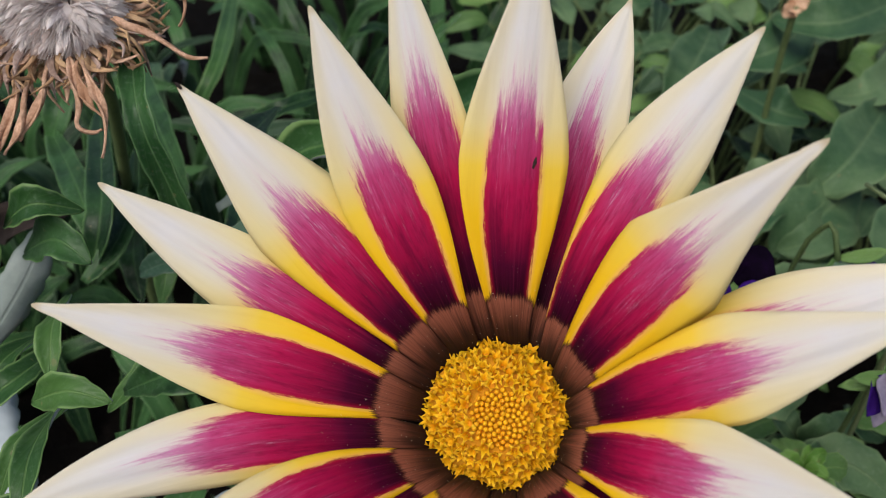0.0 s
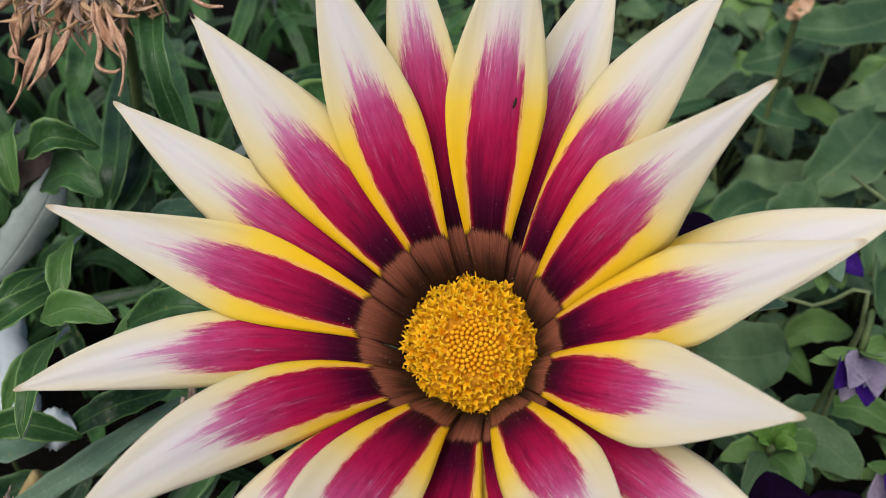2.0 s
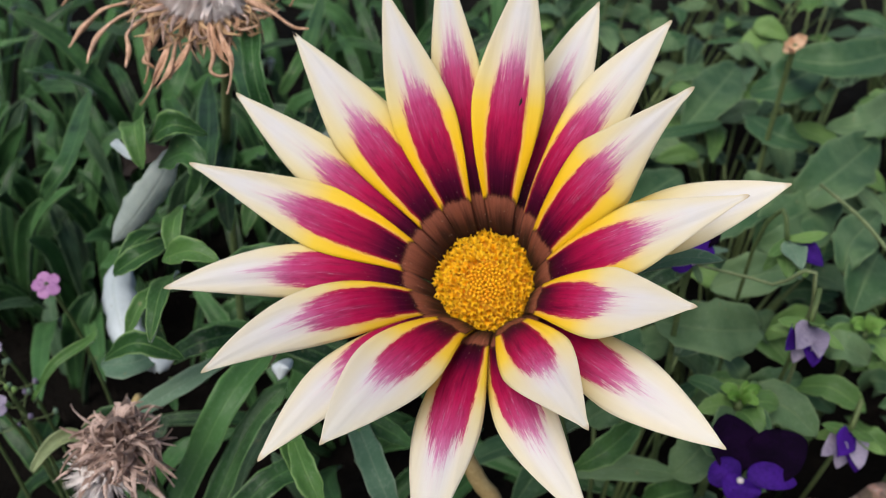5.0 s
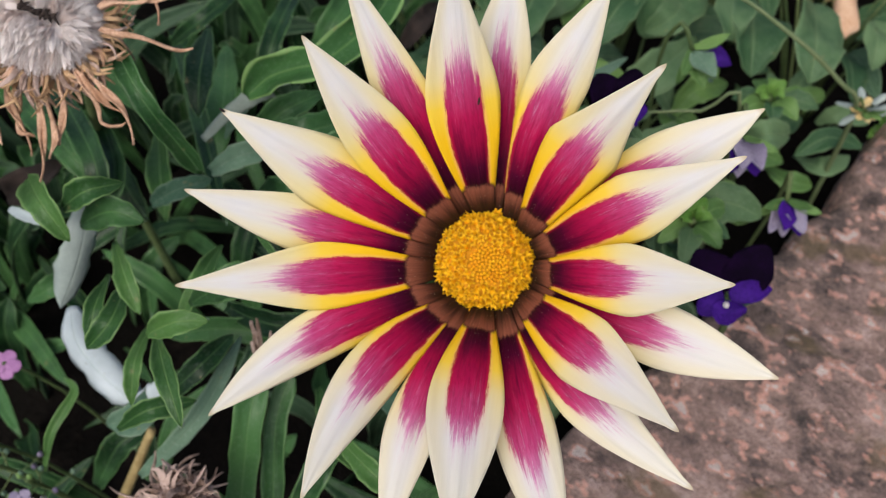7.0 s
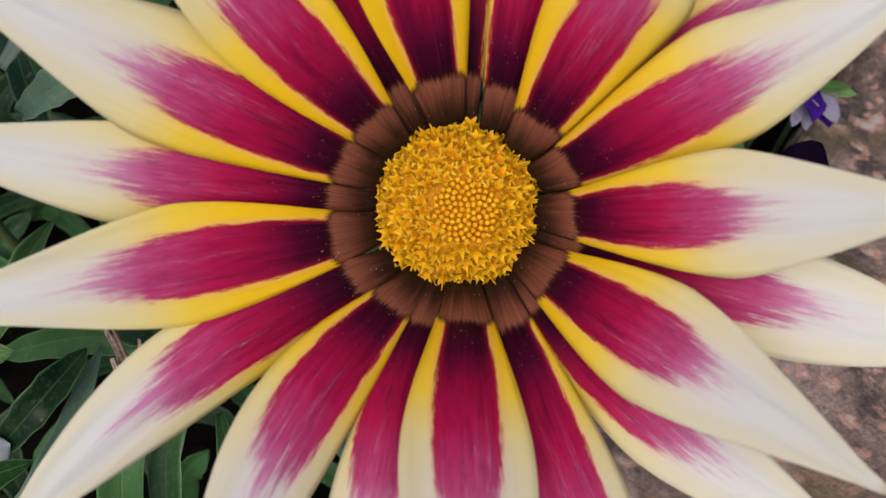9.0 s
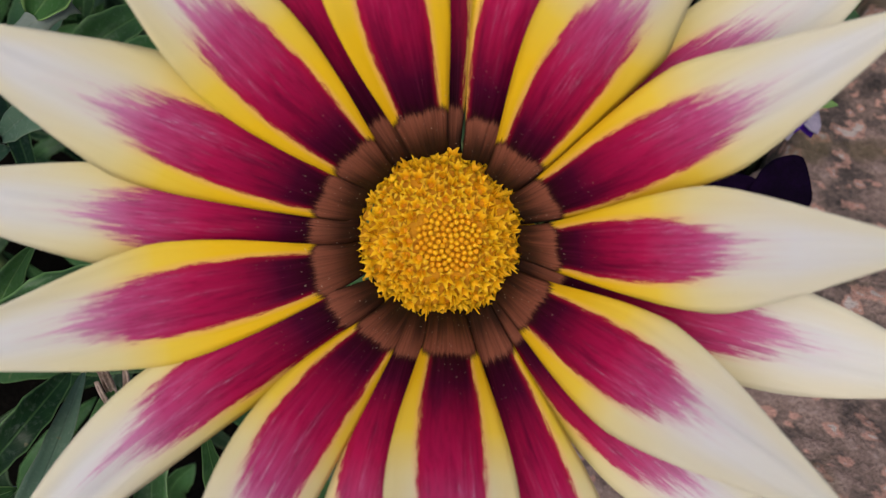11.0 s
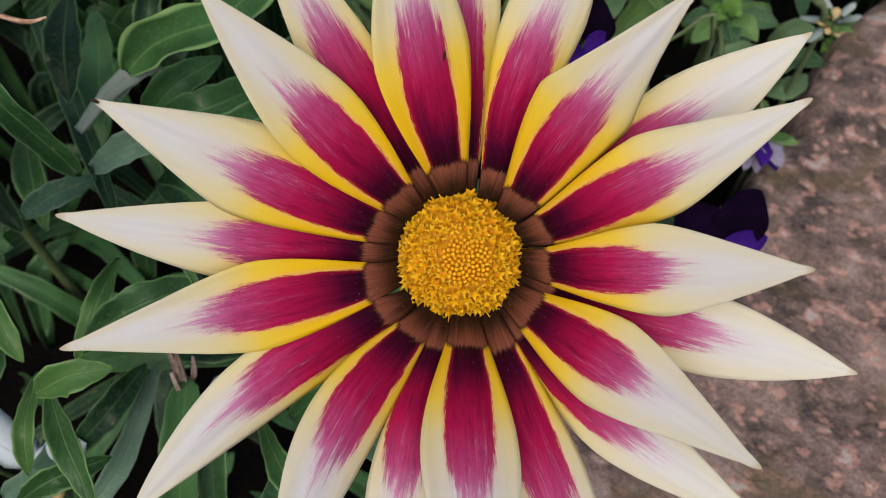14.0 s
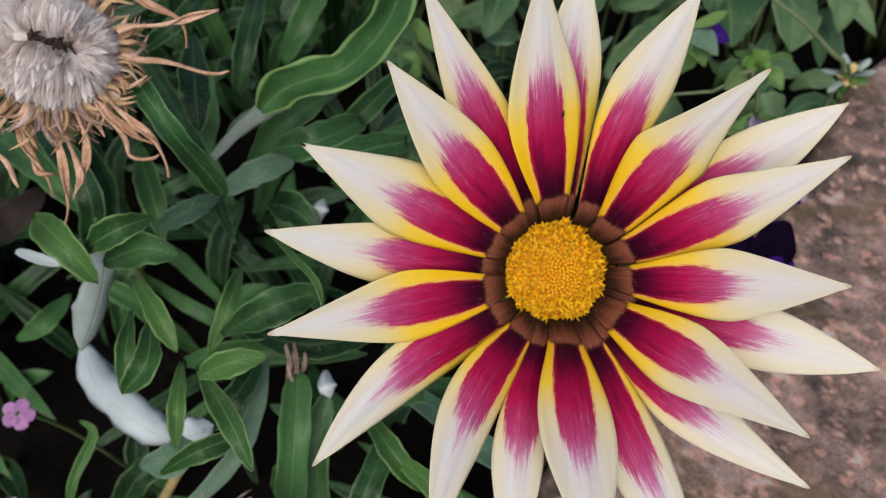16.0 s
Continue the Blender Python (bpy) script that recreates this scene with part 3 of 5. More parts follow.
petal(-27.6, -16.9, 28.2, 25.3, bow=0.0, bend=-0.4, width=4.60, widest=0.55, taper=1.30, lift=0.9, stripe=0.63)
petal(-5.5, 9.4, 33.0, 22.8, bow=1.0, bend=-0.2, width=4.43, widest=0.55, taper=1.23, lift=0.3, stripe=0.67)
petal(9.1, 14.6, 40.4, 13.6, bow=1.3, bend=-0.1, width=4.22, widest=0.62, taper=1.69, lift=-0.6, stripe=0.68, rolled=(0.9, 0.0))
petal(13.3, 34.5, 31.6, 23.6, bow=0.0, bend=1.0, width=5.00, widest=0.53, taper=0.91, lift=0.9, stripe=0.65)
petal(37.8, 51.0, 37.5, 18.4, bow=0.3, bend=1.4, width=3.93, widest=0.63, taper=1.47, lift=0.3, stripe=0.67)
petal(62.4, 68.9, 40.1, 8.0, bow=-0.6, bend=0.5, width=4.05, widest=0.60, taper=1.84, lift=-0.6, stripe=0.72)
petal(72.8, 81.1, 37.4, 20.5, bow=-0.1, bend=0.6, width=4.84, widest=0.49, taper=1.43, lift=0.9, stripe=0.69, rolled=(0.0, 0.9))
petal(95.4, 99.8, 40.8, 17.6, bow=-0.3, bend=0.3, width=3.98, widest=0.41, taper=1.54, lift=-0.6, stripe=0.70)
petal(114.0, 112.6, 35.7, 18.4, bow=0.1, bend=0.4, width=4.43, widest=0.48, taper=1.56, lift=0.9, stripe=0.67)


speck = Vector((5.1, 20.6, 11.3)) * MM
tube([speck - Vector((0.0002, 0.0004, 0.0004)), speck, speck + Vector((0.0001, 0.0004, 0.0004))], [0.00008, 0.00018, 0.00006], DARKDRY, "blemish", flower, "tiny dark blemish on a petal", 4, 6)


def build_disc():
    """A low dome of tight buds ringed by open star-shaped florets."""
    R, H, low = 7.8, 2.2, Vector((1.1, -1.1, -5.0))
    verts, faces = [], []
    n, m = 32, 10
    for i in range(m + 1):
        r = R * i / m
        for j in range(n):
            a = 2 * math.pi * j / n
            verts.append(Vector((r * math.cos(a), r * math.sin(a), H * (1 - (i / m) ** 2.2) - 0.6)) * MM + low * MM)
    for i in range(m):
        for j in range(n):
            a, b = i * n + j, i * n + (j + 1) % n
            faces.append((a, a + n, b + n, b))
    disc = solid("disc", verts, faces, FLOOR, flower, "domed golden-orange centre of florets")

    def mesh_of(name, verts, faces, mat):
        me = bpy.data.meshes.new(name)
        me.from_pydata([tuple(v) for v in verts], [], faces)
        me.materials.append(mat)
        me.polygons.foreach_set("use_smooth", [True] * len(me.polygons))
        return me

    def lathe(profile, sides):
        vs, fs = [], []
        for r, z in profile:
            for j in range(sides):
                a = 2 * math.pi * j / sides
                vs.append((r * MM * math.cos(a), r * MM * math.sin(a), z * MM))
        for i in range(len(profile) - 1):
            for j in range(sides):
                a, b = i * sides + j, i * sides + (j + 1) % sides
                fs.append((a, b, b + sides, a + sides))
        fs.append(tuple((len(profile) - 1) * sides + j for j in range(sides)))
        return vs, fs

    bud = mesh_of("bud", *lathe([(0.20, -0.5), (0.24, 0.0), (0.25, 0.22), (0.20, 0.38), (0.09, 0.45)], 8), BUD)

    def star(seed):
        rnd = random.Random(seed)
        vs, fs = lathe([(0.16, -0.8), (0.20, 0.0), (0.28, 0.25)], 10)
        fs.pop()
        for k in range(5):
            a = 2 * math.pi * (k + 0.5) / 5 + rnd.uniform(-0.15, 0.15)
            out, z = rnd.uniform(0.48, 0.74), rnd.uniform(0.15, 0.70)
            i = len(vs)
            c, s = math.cos(a), math.sin(a)
            vs += [(out * MM * c, out * MM * s, z * MM), (0.40 * MM * c, 0.40 * MM * s, 0.50 * MM)]
            b = 20 + (2 * k) % 10
            fs += [(b, b + 1, i + 1), (b + 1, 20 + (2 * k + 2) % 10, i + 1), (b, i + 1, i), (i + 1, 20 + (2 * k + 2) % 10, i)]
        if seed % 2:
            i = len(vs)
            bx, by = rnd.uniform(-0.2, 0.2), rnd.uniform(-0.2, 0.2)
            for z, r, f in ((0.0, 0.09, 0.0), (0.55, 0.08, 0.5), (0.95, 0.04, 1.0)):
                vs += [((r * math.cos(q * 2.094) + bx * f) * MM, (r * math.sin(q * 2.094) + by * f) * MM, z * MM) for q in range(3)]
            for q in range(2):
                for j in range(3):
                    fs.append((i + q * 3 + j, i + q * 3 + (j + 1) % 3, i + q * 3 + 3 + (j + 1) % 3, i + q * 3 + 3 + j))
            fs.append((i + 6, i + 7, i + 8))
        return mesh_of("open_floret", vs, fs, FLORET)

    stars = [star(k) for k in range(7)]
    rnd = random.Random(5)
    for k in range(242):
        if k < 92:
            r = 2.55 * math.sqrt((k + 0.5) / 92)
        else:
            r = 2.75 + 4.3 * math.sqrt(((2.75 / 7.05) ** 2 + (1 - (2.75 / 7.05) ** 2) * (k - 91.5) / 150)) - 4.3 * 2.75 / 7.05
            r = min(2.75 + (r - 2.75) * 4.3 / (4.3 * (1 - 2.75 / 7.05)), 7.05)
        a = k * 2.399963
        f = r / 7.1
        base = Vector((r * math.cos(a), r * math.sin(a), H * (1 - f ** 2.2) - 0.45))
        lean = f ** 1.6 * 0.95
        inner = k < 92
        if not inner:
            base += Vector((rnd.uniform(-0.15, 0.15), rnd.uniform(-0.15, 0.15), rnd.uniform(-0.15, 0.35)))
            a += rnd.uniform(-0.25, 0.25)
            lean += rnd.uniform(-0.2, 0.25)
        out = Vector((math.cos(a) * math.sin(lean), math.sin(a) * math.sin(lean), math.cos(lean)))
        ob = new("bud" if inner else "floret", bud if inner else stars[k % 7])
        ob.parent = disc
        size = 1.08 if inner else rnd.uniform(1.3, 1.65)
        ob.matrix_basis = Matrix.Translation((base * 1.12 + low) * MM) @ out.to_track_quat("Z", "Y").to_matrix().to_4x4() @ Matrix.Rotation(rnd.uniform(0, 6.28), 4, "Z") @ Matrix.Diagonal((size, size, size * (1.0 if inner else rnd.uniform(0.9, 1.3)), 1))


build_disc()


def build_neck():
    """Green cup beneath the petals and the stalk that carries the flower."""
    tube([(0, 0, -0.013), (0, 0, -0.010), (0, 0, -0.007), (0, 0, -0.0052)], [0.0022, 0.0052, 0.0062, 0.0058], STEM, "calyx", flower, "green cup under the petals", 8, 14)
    inv = HEAD.inverted()
    down = [inv @ Vector(p) for p in ((0.0054, 0.0640, 0.1325), (0.0036, 0.0690, 0.1130), (0.0026, 0.0690, 0.0935), (0.0069, 0.0662, 0.0843), (0.0108, 0.0655, 0.0765), (0.0125, 0.0680, 0.045), (0.011, 0.0705, -0.004))]
    tube(down, [0.0017, 0.0016, 0.0017, 0.0018], STRAW, "stalk", flower, "round pale olive stalk", 30, 9)


build_neck()


# ---- foliage ----
gazania_clump = thing("gazania_plant", (-0.05, 0.10, 0), "dense clump of dark green gazania leaves with white felted undersides", "plant")
viola_clump = thing("viola_plant", (0.08, 0.12, 0), "leafy viola plant with oval soft green leaves", "plant")
leaf(gazania_clump, [(-0.0250, 0.1138, 0.1310), (-0.0203, 0.1139, 0.1340), (-0.0153, 0.1124, 0.1360), (-0.0101, 0.1100, 0.1380), (-0.0043, 0.1132, 0.1380), (0.0009, 0.1175, 0.1380), (0.0056, 0.1244, 0.1370), (0.0095, 0.1322, 0.1360)], 0.0064, [WAVY, FELT], "band", wave=0.38, fold=0.75, nl=48, nw=14)
leaf(gazania_clump, [(-0.0361, 0.1150, 0.1220), (-0.0301, 0.1147, 0.1270), (-0.0236, 0.1143, 0.1305), (-0.0205, 0.1141, 0.1318)], 0.0044, [SILVER, FELT], "wedge", fold=-0.3)
leaf(gazania_clump, [(-0.0425, 0.1139, 0.1520), (-0.0406, 0.1049, 0.1500), (-0.0389, 0.1001, 0.1458), (-0.0371, 0.0993, 0.1380), (-0.0357, 0.0996, 0.1290)], 0.0034, [STRAP, FELT], "band", wave=0.05, fold=0.5, nl=20)
leaf(gazania_clump, [(-0.0319, 0.1526, 0.1180), (-0.0347, 0.1342, 0.1220), (-0.0371, 0.1257, 0.1180)], 0.0060, [LEAF, FELT], "lance")
leaf(gazania_clump, [(-0.0065, 0.1203, 0.1120), (-0.0168, 0.1158, 0.1160), (-0.0241, 0.1200, 0.1130)], 0.0068, [STRAP, FELT], "strap")
leaf(gazania_clump, [(-0.0000, 0.1117, 0.1120), (-0.0096, 0.1098, 0.1160), (-0.0186, 0.1117, 0.1130)], 0.0060, [STRAP, FELT], "strap")
leaf(gazania_clump, [(-0.0343, 0.1281, 0.1080), (-0.0293, 0.1260, 0.1160), (-0.0234, 0.1243, 0.1210)], 0.0027, [GREY, LEAF], "lance", wave=0.3)
leaf(gazania_clump, [(-0.0477, 0.1973, 0.0850), (-0.0405, 0.1445, 0.1000), (-0.0385, 0.1113, 0.1000)], 0.0042, [LEAF, FELT], "strap")
leaf(gazania_clump, [(-0.0680, 0.1577, 0.0850), (-0.0610, 0.1361, 0.0950), (-0.0578, 0.1270, 0.0900)], 0.0056, [LEAF, FELT], "strap")
leaf(gazania_clump, [(-0.0364, 0.1111, 0.1170), (-0.0294, 0.1084, 0.1220), (-0.0220, 0.1116, 0.1180)], 0.0046, [GREY, FELT], "strap")
leaf(gazania_clump, [(-0.0509, 0.1141, 0.1090), (-0.0443, 0.1124, 0.1130), (-0.0379, 0.1155, 0.1100)], 0.0042, [GREY, FELT], "strap")
leaf(gazania_clump, [(-0.0663, 0.1085, 0.1300), (-0.0606, 0.0946, 0.1380), (-0.0582, 0.0895, 0.1320)], 0.0053, [FRESH, FELT], "oval", fold=0.5)
leaf(gazania_clump, [(-0.0583, 0.0943, 0.1350), (-0.0518, 0.0910, 0.1410), (-0.0467, 0.0936, 0.1380)], 0.0044, [FRESH, FELT], "oval", fold=0.5)
leaf(gazania_clump, [(-0.0572, 0.0944, 0.1300), (-0.0499, 0.0901, 0.1360), (-0.0451, 0.0876, 0.1340)], 0.0056, [LEAF, FELT], "oval", fold=0.4)
leaf(gazania_clump, [(-0.0712, 0.1052, 0.1270), (-0.0678, 0.1012, 0.1290), (-0.0641, 0.0984, 0.1280)], 0.0017, [FELT, LEAF], "blunt")
leaf(gazania_clump, [(-0.0560, 0.0990, 0.1300), (-0.0590, 0.0958, 0.1245), (-0.0630, 0.0932, 0.1190), (-0.0681, 0.0911, 0.1130)], 0.0067, [PALE, LEAF], "strap", face=(0.35, -1.0, 0.15), fold=-0.5)
leaf(gazania_clump, [(-0.0557, 0.0990, 0.1180), (-0.0524, 0.0864, 0.1240), (-0.0516, 0.0800, 0.1200)], 0.0036, [FRESH, FELT], "lance")
leaf(gazania_clump, [(-0.0578, 0.0935, 0.1160), (-0.0593, 0.0838, 0.1200), (-0.0626, 0.0792, 0.1150)], 0.0030, [FRESH, FELT], "lance")
leaf(gazania_clump, [(-0.0549, 0.0904, 0.1160), (-0.0566, 0.0804, 0.1200), (-0.0624, 0.0786, 0.1160)], 0.0045, [FRESH, FELT], "lance")
leaf(gazania_clump, [(-0.0700, 0.0980, 0.1040), (-0.0694, 0.0899, 0.1030), (-0.0654, 0.0821, 0.1000), (-0.0599, 0.0759, 0.0980)], 0.0074, [FELT, LEAF], "blunt", fold=-0.7)
leaf(gazania_clump, [(-0.0610, 0.0769, 0.0980), (-0.0557, 0.0747, 0.1000), (-0.0523, 0.0757, 0.0990)], 0.0062, [FELT, LEAF], "blunt", fold=-0.5)
leaf(gazania_clump, [(-0.0491, 0.0763, 0.1200), (-0.0458, 0.0622, 0.1280), (-0.0449, 0.0538, 0.1250)], 0.0034, [FRESH, FELT], "lance")
leaf(gazania_clump, [(-0.0482, 0.0698, 0.1280), (-0.0424, 0.0680, 0.1320), (-0.0374, 0.0672, 0.1310)], 0.0042, [FRESH, FELT], "oval", wave=0.3)
leaf(gazania_clump, [(-0.0525, 0.0827, 0.1120), (-0.0544, 0.0733, 0.1160), (-0.0574, 0.0687, 0.1100)], 0.0029, [FRESH, FELT], "lance")
leaf(gazania_clump, [(-0.0618, 0.0679, 0.1050), (-0.0539, 0.0659, 0.1120), (-0.0469, 0.0680, 0.1070)], 0.0039, [FRESH, FELT], "lance")
leaf(gazania_clump, [(-0.0447, 0.0844, 0.1130), (-0.0350, 0.0817, 0.1200), (-0.0254, 0.0832, 0.1170)], 0.0060, [LEAF, FELT], "lance")
leaf(gazania_clump, [(-0.0385, 0.0998, 0.1080), (-0.0421, 0.0896, 0.1130), (-0.0483, 0.0849, 0.1080)], 0.0034, [FRESH, FELT], "lance")
leaf(gazania_clump, [(-0.0314, 0.0997, 0.1180), (-0.0286, 0.0883, 0.1220), (-0.0266, 0.0826, 0.1210), (-0.0270, 0.0790, 0.1180)], 0.0011, [FRESH, FELT], "strap")
leaf(gazania_clump, [(-0.0295, 0.1140, 0.1050), (-0.0250, 0.1060, 0.1100), (-0.0221, 0.0984, 0.1080)], 0.0063, [LEAF, FELT], "oval")
leaf(gazania_clump, [(-0.0562, 0.0982, 0.0850), (-0.0422, 0.0920, 0.0900), (-0.0215, 0.0847, 0.0850)], 0.0052, [LEAF, FELT], "strap")
leaf(gazania_clump, [(-0.0429, 0.0980, 0.0900), (-0.0323, 0.0860, 0.0960), (-0.0171, 0.0853, 0.0900)], 0.0054, [LEAF, FELT], "strap")
leaf(gazania_clump, [(-0.0519, 0.0513, 0.0733), (-0.0462, 0.0590, 0.0850), (-0.0399, 0.0675, 0.0980), (-0.0350, 0.0794, 0.1000)], 0.0055, [LEAF, FELT], "band")
leaf(gazania_clump, [(-0.0459, 0.0476, 0.0710), (-0.0416, 0.0574, 0.0800), (-0.0368, 0.0683, 0.0900), (-0.0312, 0.0758, 0.0950)], 0.0042, [LEAF, FELT], "band")
leaf(gazania_clump, [(-0.0266, 0.0688, 0.0980), (-0.0249, 0.0555, 0.1080), (-0.0222, 0.0491, 0.1000)], 0.0039, [FRESH, FELT], "lance")
leaf(gazania_clump, [(-0.0450, 0.0475, 0.0728), (-0.0382, 0.0525, 0.0800), (-0.0306, 0.0581, 0.0880), (-0.0233, 0.0668, 0.0850)], 0.0049, [LEAF, FELT], "band")
leaf(gazania_clump, [(-0.0862, 0.0775, 0.0800), (-0.0812, 0.0810, 0.0880), (-0.0755, 0.0874, 0.0900), (-0.0776, 0.0914, 0.0900)], 0.0020, [FRESH, FELT], "strap")
leaf(gazania_clump, [(-0.0853, 0.0834, 0.0550), (-0.0761, 0.0869, 0.0650), (-0.0679, 0.0902, 0.0650)], 0.0060, [LEAF, FELT], "strap")
leaf(gazania_clump, [(-0.0899, 0.1214, 0.0800), (-0.0823, 0.1184, 0.0860), (-0.0762, 0.1258, 0.0830)], 0.0044, [LEAF, FELT], "lance")
leaf(gazania_clump, [(-0.0274, 0.1641, 0.0850), (-0.0197, 0.1727, 0.0950), (-0.0083, 0.2007, 0.0900)], 0.0055, [LEAF, FELT], "strap")
leaf(gazania_clump, [(-0.0134, 0.1753, 0.0800), (-0.0032, 0.1794, 0.0900), (0.0129, 0.2046, 0.0850)], 0.0063, [LEAF, FELT], "strap")
leaf(gazania_clump, [(-0.0438, 0.1412, 0.0850), (-0.0362, 0.1555, 0.0920), (-0.0336, 0.1861, 0.0850)], 0.0071, [LEAF, FELT], "strap")
leaf(gazania_clump, [(-0.0158, 0.1306, 0.0950), (-0.0054, 0.1241, 0.1100), (0.0106, 0.1375, 0.1050)], 0.0048, [FRESH, FELT], "lance")
leaf(gazania_clump, [(-0.0148, 0.1240, 0.0900), (-0.0052, 0.1214, 0.1000), (0.0093, 0.1250, 0.1000)], 0.0055, [LEAF, FELT], "strap")
leaf(gazania_clump, [(-0.0304, 0.1254, 0.1050), (-0.0215, 0.1236, 0.1150), (-0.0110, 0.1268, 0.1150)], 0.0058, [LEAF, FELT], "lance")
leaf(gazania_clump, [(-0.0531, 0.1557, 0.0900), (-0.0517, 0.1311, 0.0980), (-0.0530, 0.1234, 0.0920)], 0.0055, [FRESH, FELT], "oval")
leaf(gazania_clump, [(-0.0642, 0.0665, 0.0880), (-0.0492, 0.0699, 0.0980), (-0.0398, 0.0866, 0.0950)], 0.0036, [GREY, FELT], "strap")
leaf(gazania_clump, [(-0.0254, 0.0567, 0.1050), (-0.0202, 0.0462, 0.1080), (-0.0169, 0.0425, 0.1040)], 0.0040, [FRESH, FELT], "lance")
leaf(gazania_clump, [(-0.0193, 0.0764, 0.0900), (-0.0110, 0.0560, 0.0980), (-0.0061, 0.0505, 0.0900)], 0.0049, [GREY, FELT], "strap")
leaf(gazania_clump, [(-0.0671, 0.0746, 0.0960), (-0.0590, 0.0725, 0.1000), (-0.0560, 0.0805, 0.0970)], 0.0058, [GREY, FELT], "oval")
leaf(gazania_clump, [(-0.0554, 0.0770, 0.0960), (-0.0473, 0.0777, 0.1020), (-0.0408, 0.0855, 0.0980)], 0.0044, [LEAF, FELT], "strap")
leaf(gazania_clump, [(-0.0903, 0.1073, 0.1100), (-0.0849, 0.1125, 0.1180), (-0.0999, 0.1548, 0.1100)], 0.0050, [LEAF, FELT], "strap")
leaf(gazania_clump, [(-0.0671, 0.1275, 0.0950), (-0.0620, 0.1305, 0.1100), (-0.0766, 0.1761, 0.1050)], 0.0057, [LEAF, FELT], "strap")
leaf(gazania_clump, [(-0.0873, 0.1685, 0.0980), (-0.0847, 0.1787, 0.1080), (-0.1050, 0.2418, 0.1000)], 0.0066, [LEAF, FELT], "strap")
leaf(gazania_clump, [(-0.0227, 0.0703, 0.0900), (-0.0161, 0.0692, 0.0950), (-0.0049, 0.0674, 0.0900)], 0.0045, [LEAF, FELT], "strap")
leaf(gazania_clump, [(-0.0847, 0.2193, 0.1000), (-0.0638, 0.1716, 0.1050), (-0.0514, 0.1473, 0.1000)], 0.0062, [LEAF, FELT], "strap")
leaf(gazania_clump, [(-0.0878, 0.1726, 0.1000), (-0.0713, 0.1429, 0.1060), (-0.0650, 0.1313, 0.1000)], 0.0057, [LEAF, FELT], "strap")
leaf(gazania_clump, [(-0.0648, 0.2043, 0.0850), (-0.0589, 0.2163, 0.0950), (-0.0659, 0.2785, 0.0900)], 0.0049, [FRESH, FELT], "strap")
leaf(gazania_clump, [(-0.0448, 0.1726, 0.1000), (-0.0345, 0.1690, 0.1080), (-0.0237, 0.1814, 0.1050)], 0.0041, [LEAF, FELT], "strap")
leaf(gazania_clump, [(-0.0648, 0.1217, 0.1000), (-0.0592, 0.1318, 0.1050), (-0.0671, 0.1658, 0.1000)], 0.0048, [LEAF, FELT], "strap")
leaf(viola_clump, [(0.1414, 0.2635, 0.0900), (0.1104, 0.2340, 0.0960), (0.0950, 0.2438, 0.0920)], 0.0153, [VLEAF, GREY], "oval")
leaf(viola_clump, [(0.1137, 0.2641, 0.0800), (0.0954, 0.2368, 0.0860), (0.0864, 0.2407, 0.0800)], 0.0159, [VLEAF, GREY], "oval")
leaf(viola_clump, [(0.0909, 0.2824, 0.0700), (0.0747, 0.2443, 0.0750), (0.0650, 0.2300, 0.0700)], 0.0174, [VLEAF, GREY], "oval")
leaf(viola_clump, [(0.0434, 0.1999, 0.0820), (0.0574, 0.2015, 0.0850), (0.0737, 0.2153, 0.0820)], 0.0041, [VLEAF, GREY], "lance")
leaf(viola_clump, [(0.0855, 0.2344, 0.0750), (0.0906, 0.2137, 0.0800), (0.1025, 0.2174, 0.0750)], 0.0118, [VLEAF, GREY], "oval")
leaf(viola_clump, [(0.1218, 0.2162, 0.0800), (0.0978, 0.1803, 0.0870), (0.0879, 0.1753, 0.0800)], 0.0168, [VLEAF, GREY], "oval")
leaf(viola_clump, [(0.0744, 0.1899, 0.0700), (0.0825, 0.1833, 0.0760), (0.1019, 0.2020, 0.0700)], 0.0139, [VLEAF, GREY], "oval")
leaf(viola_clump, [(0.0421, 0.1343, 0.0870), (0.0510, 0.1328, 0.0920), (0.0635, 0.1402, 0.0880)], 0.0027, [GREY, VLEAF], "lance")
leaf(viola_clump, [(0.0664, 0.1118, 0.0880), (0.0517, 0.1012, 0.0960), (0.0421, 0.1094, 0.0900)], 0.0126, [VLEAF, GREY], "oval")
leaf(viola_clump, [(0.0605, 0.1371, 0.0780), (0.0708, 0.1378, 0.0830), (0.0877, 0.1507, 0.0780)], 0.0106, [VLEAF, GREY], "oval")
leaf(viola_clump, [(0.1397, 0.2472, 0.0800), (0.1163, 0.2145, 0.0860), (0.1068, 0.2209, 0.0800)], 0.0113, [VLEAF, GREY], "oval")
leaf(viola_clump, [(0.0600, 0.1948, 0.0750), (0.0481, 0.1744, 0.0800), (0.0396, 0.1653, 0.0750)], 0.0116, [VLEAF, GREY], "oval")
leaf(viola_clump, [(0.1095, 0.1711, 0.0820), (0.0941, 0.1470, 0.0880), (0.0921, 0.1394, 0.0840)], 0.0107, [VLEAF, GREY], "oval")
leaf(viola_clump, [(0.0961, 0.1771, 0.0750), (0.0850, 0.1590, 0.0800), (0.0769, 0.1601, 0.0750)], 0.0099, [VLEAF, GREY], "oval")
leaf(viola_clump, [(0.0866, 0.1025, 0.0900), (0.0789, 0.1000, 0.0960), (0.0767, 0.1045, 0.0900)], 0.0068, [VLEAF, GREY], "oval")
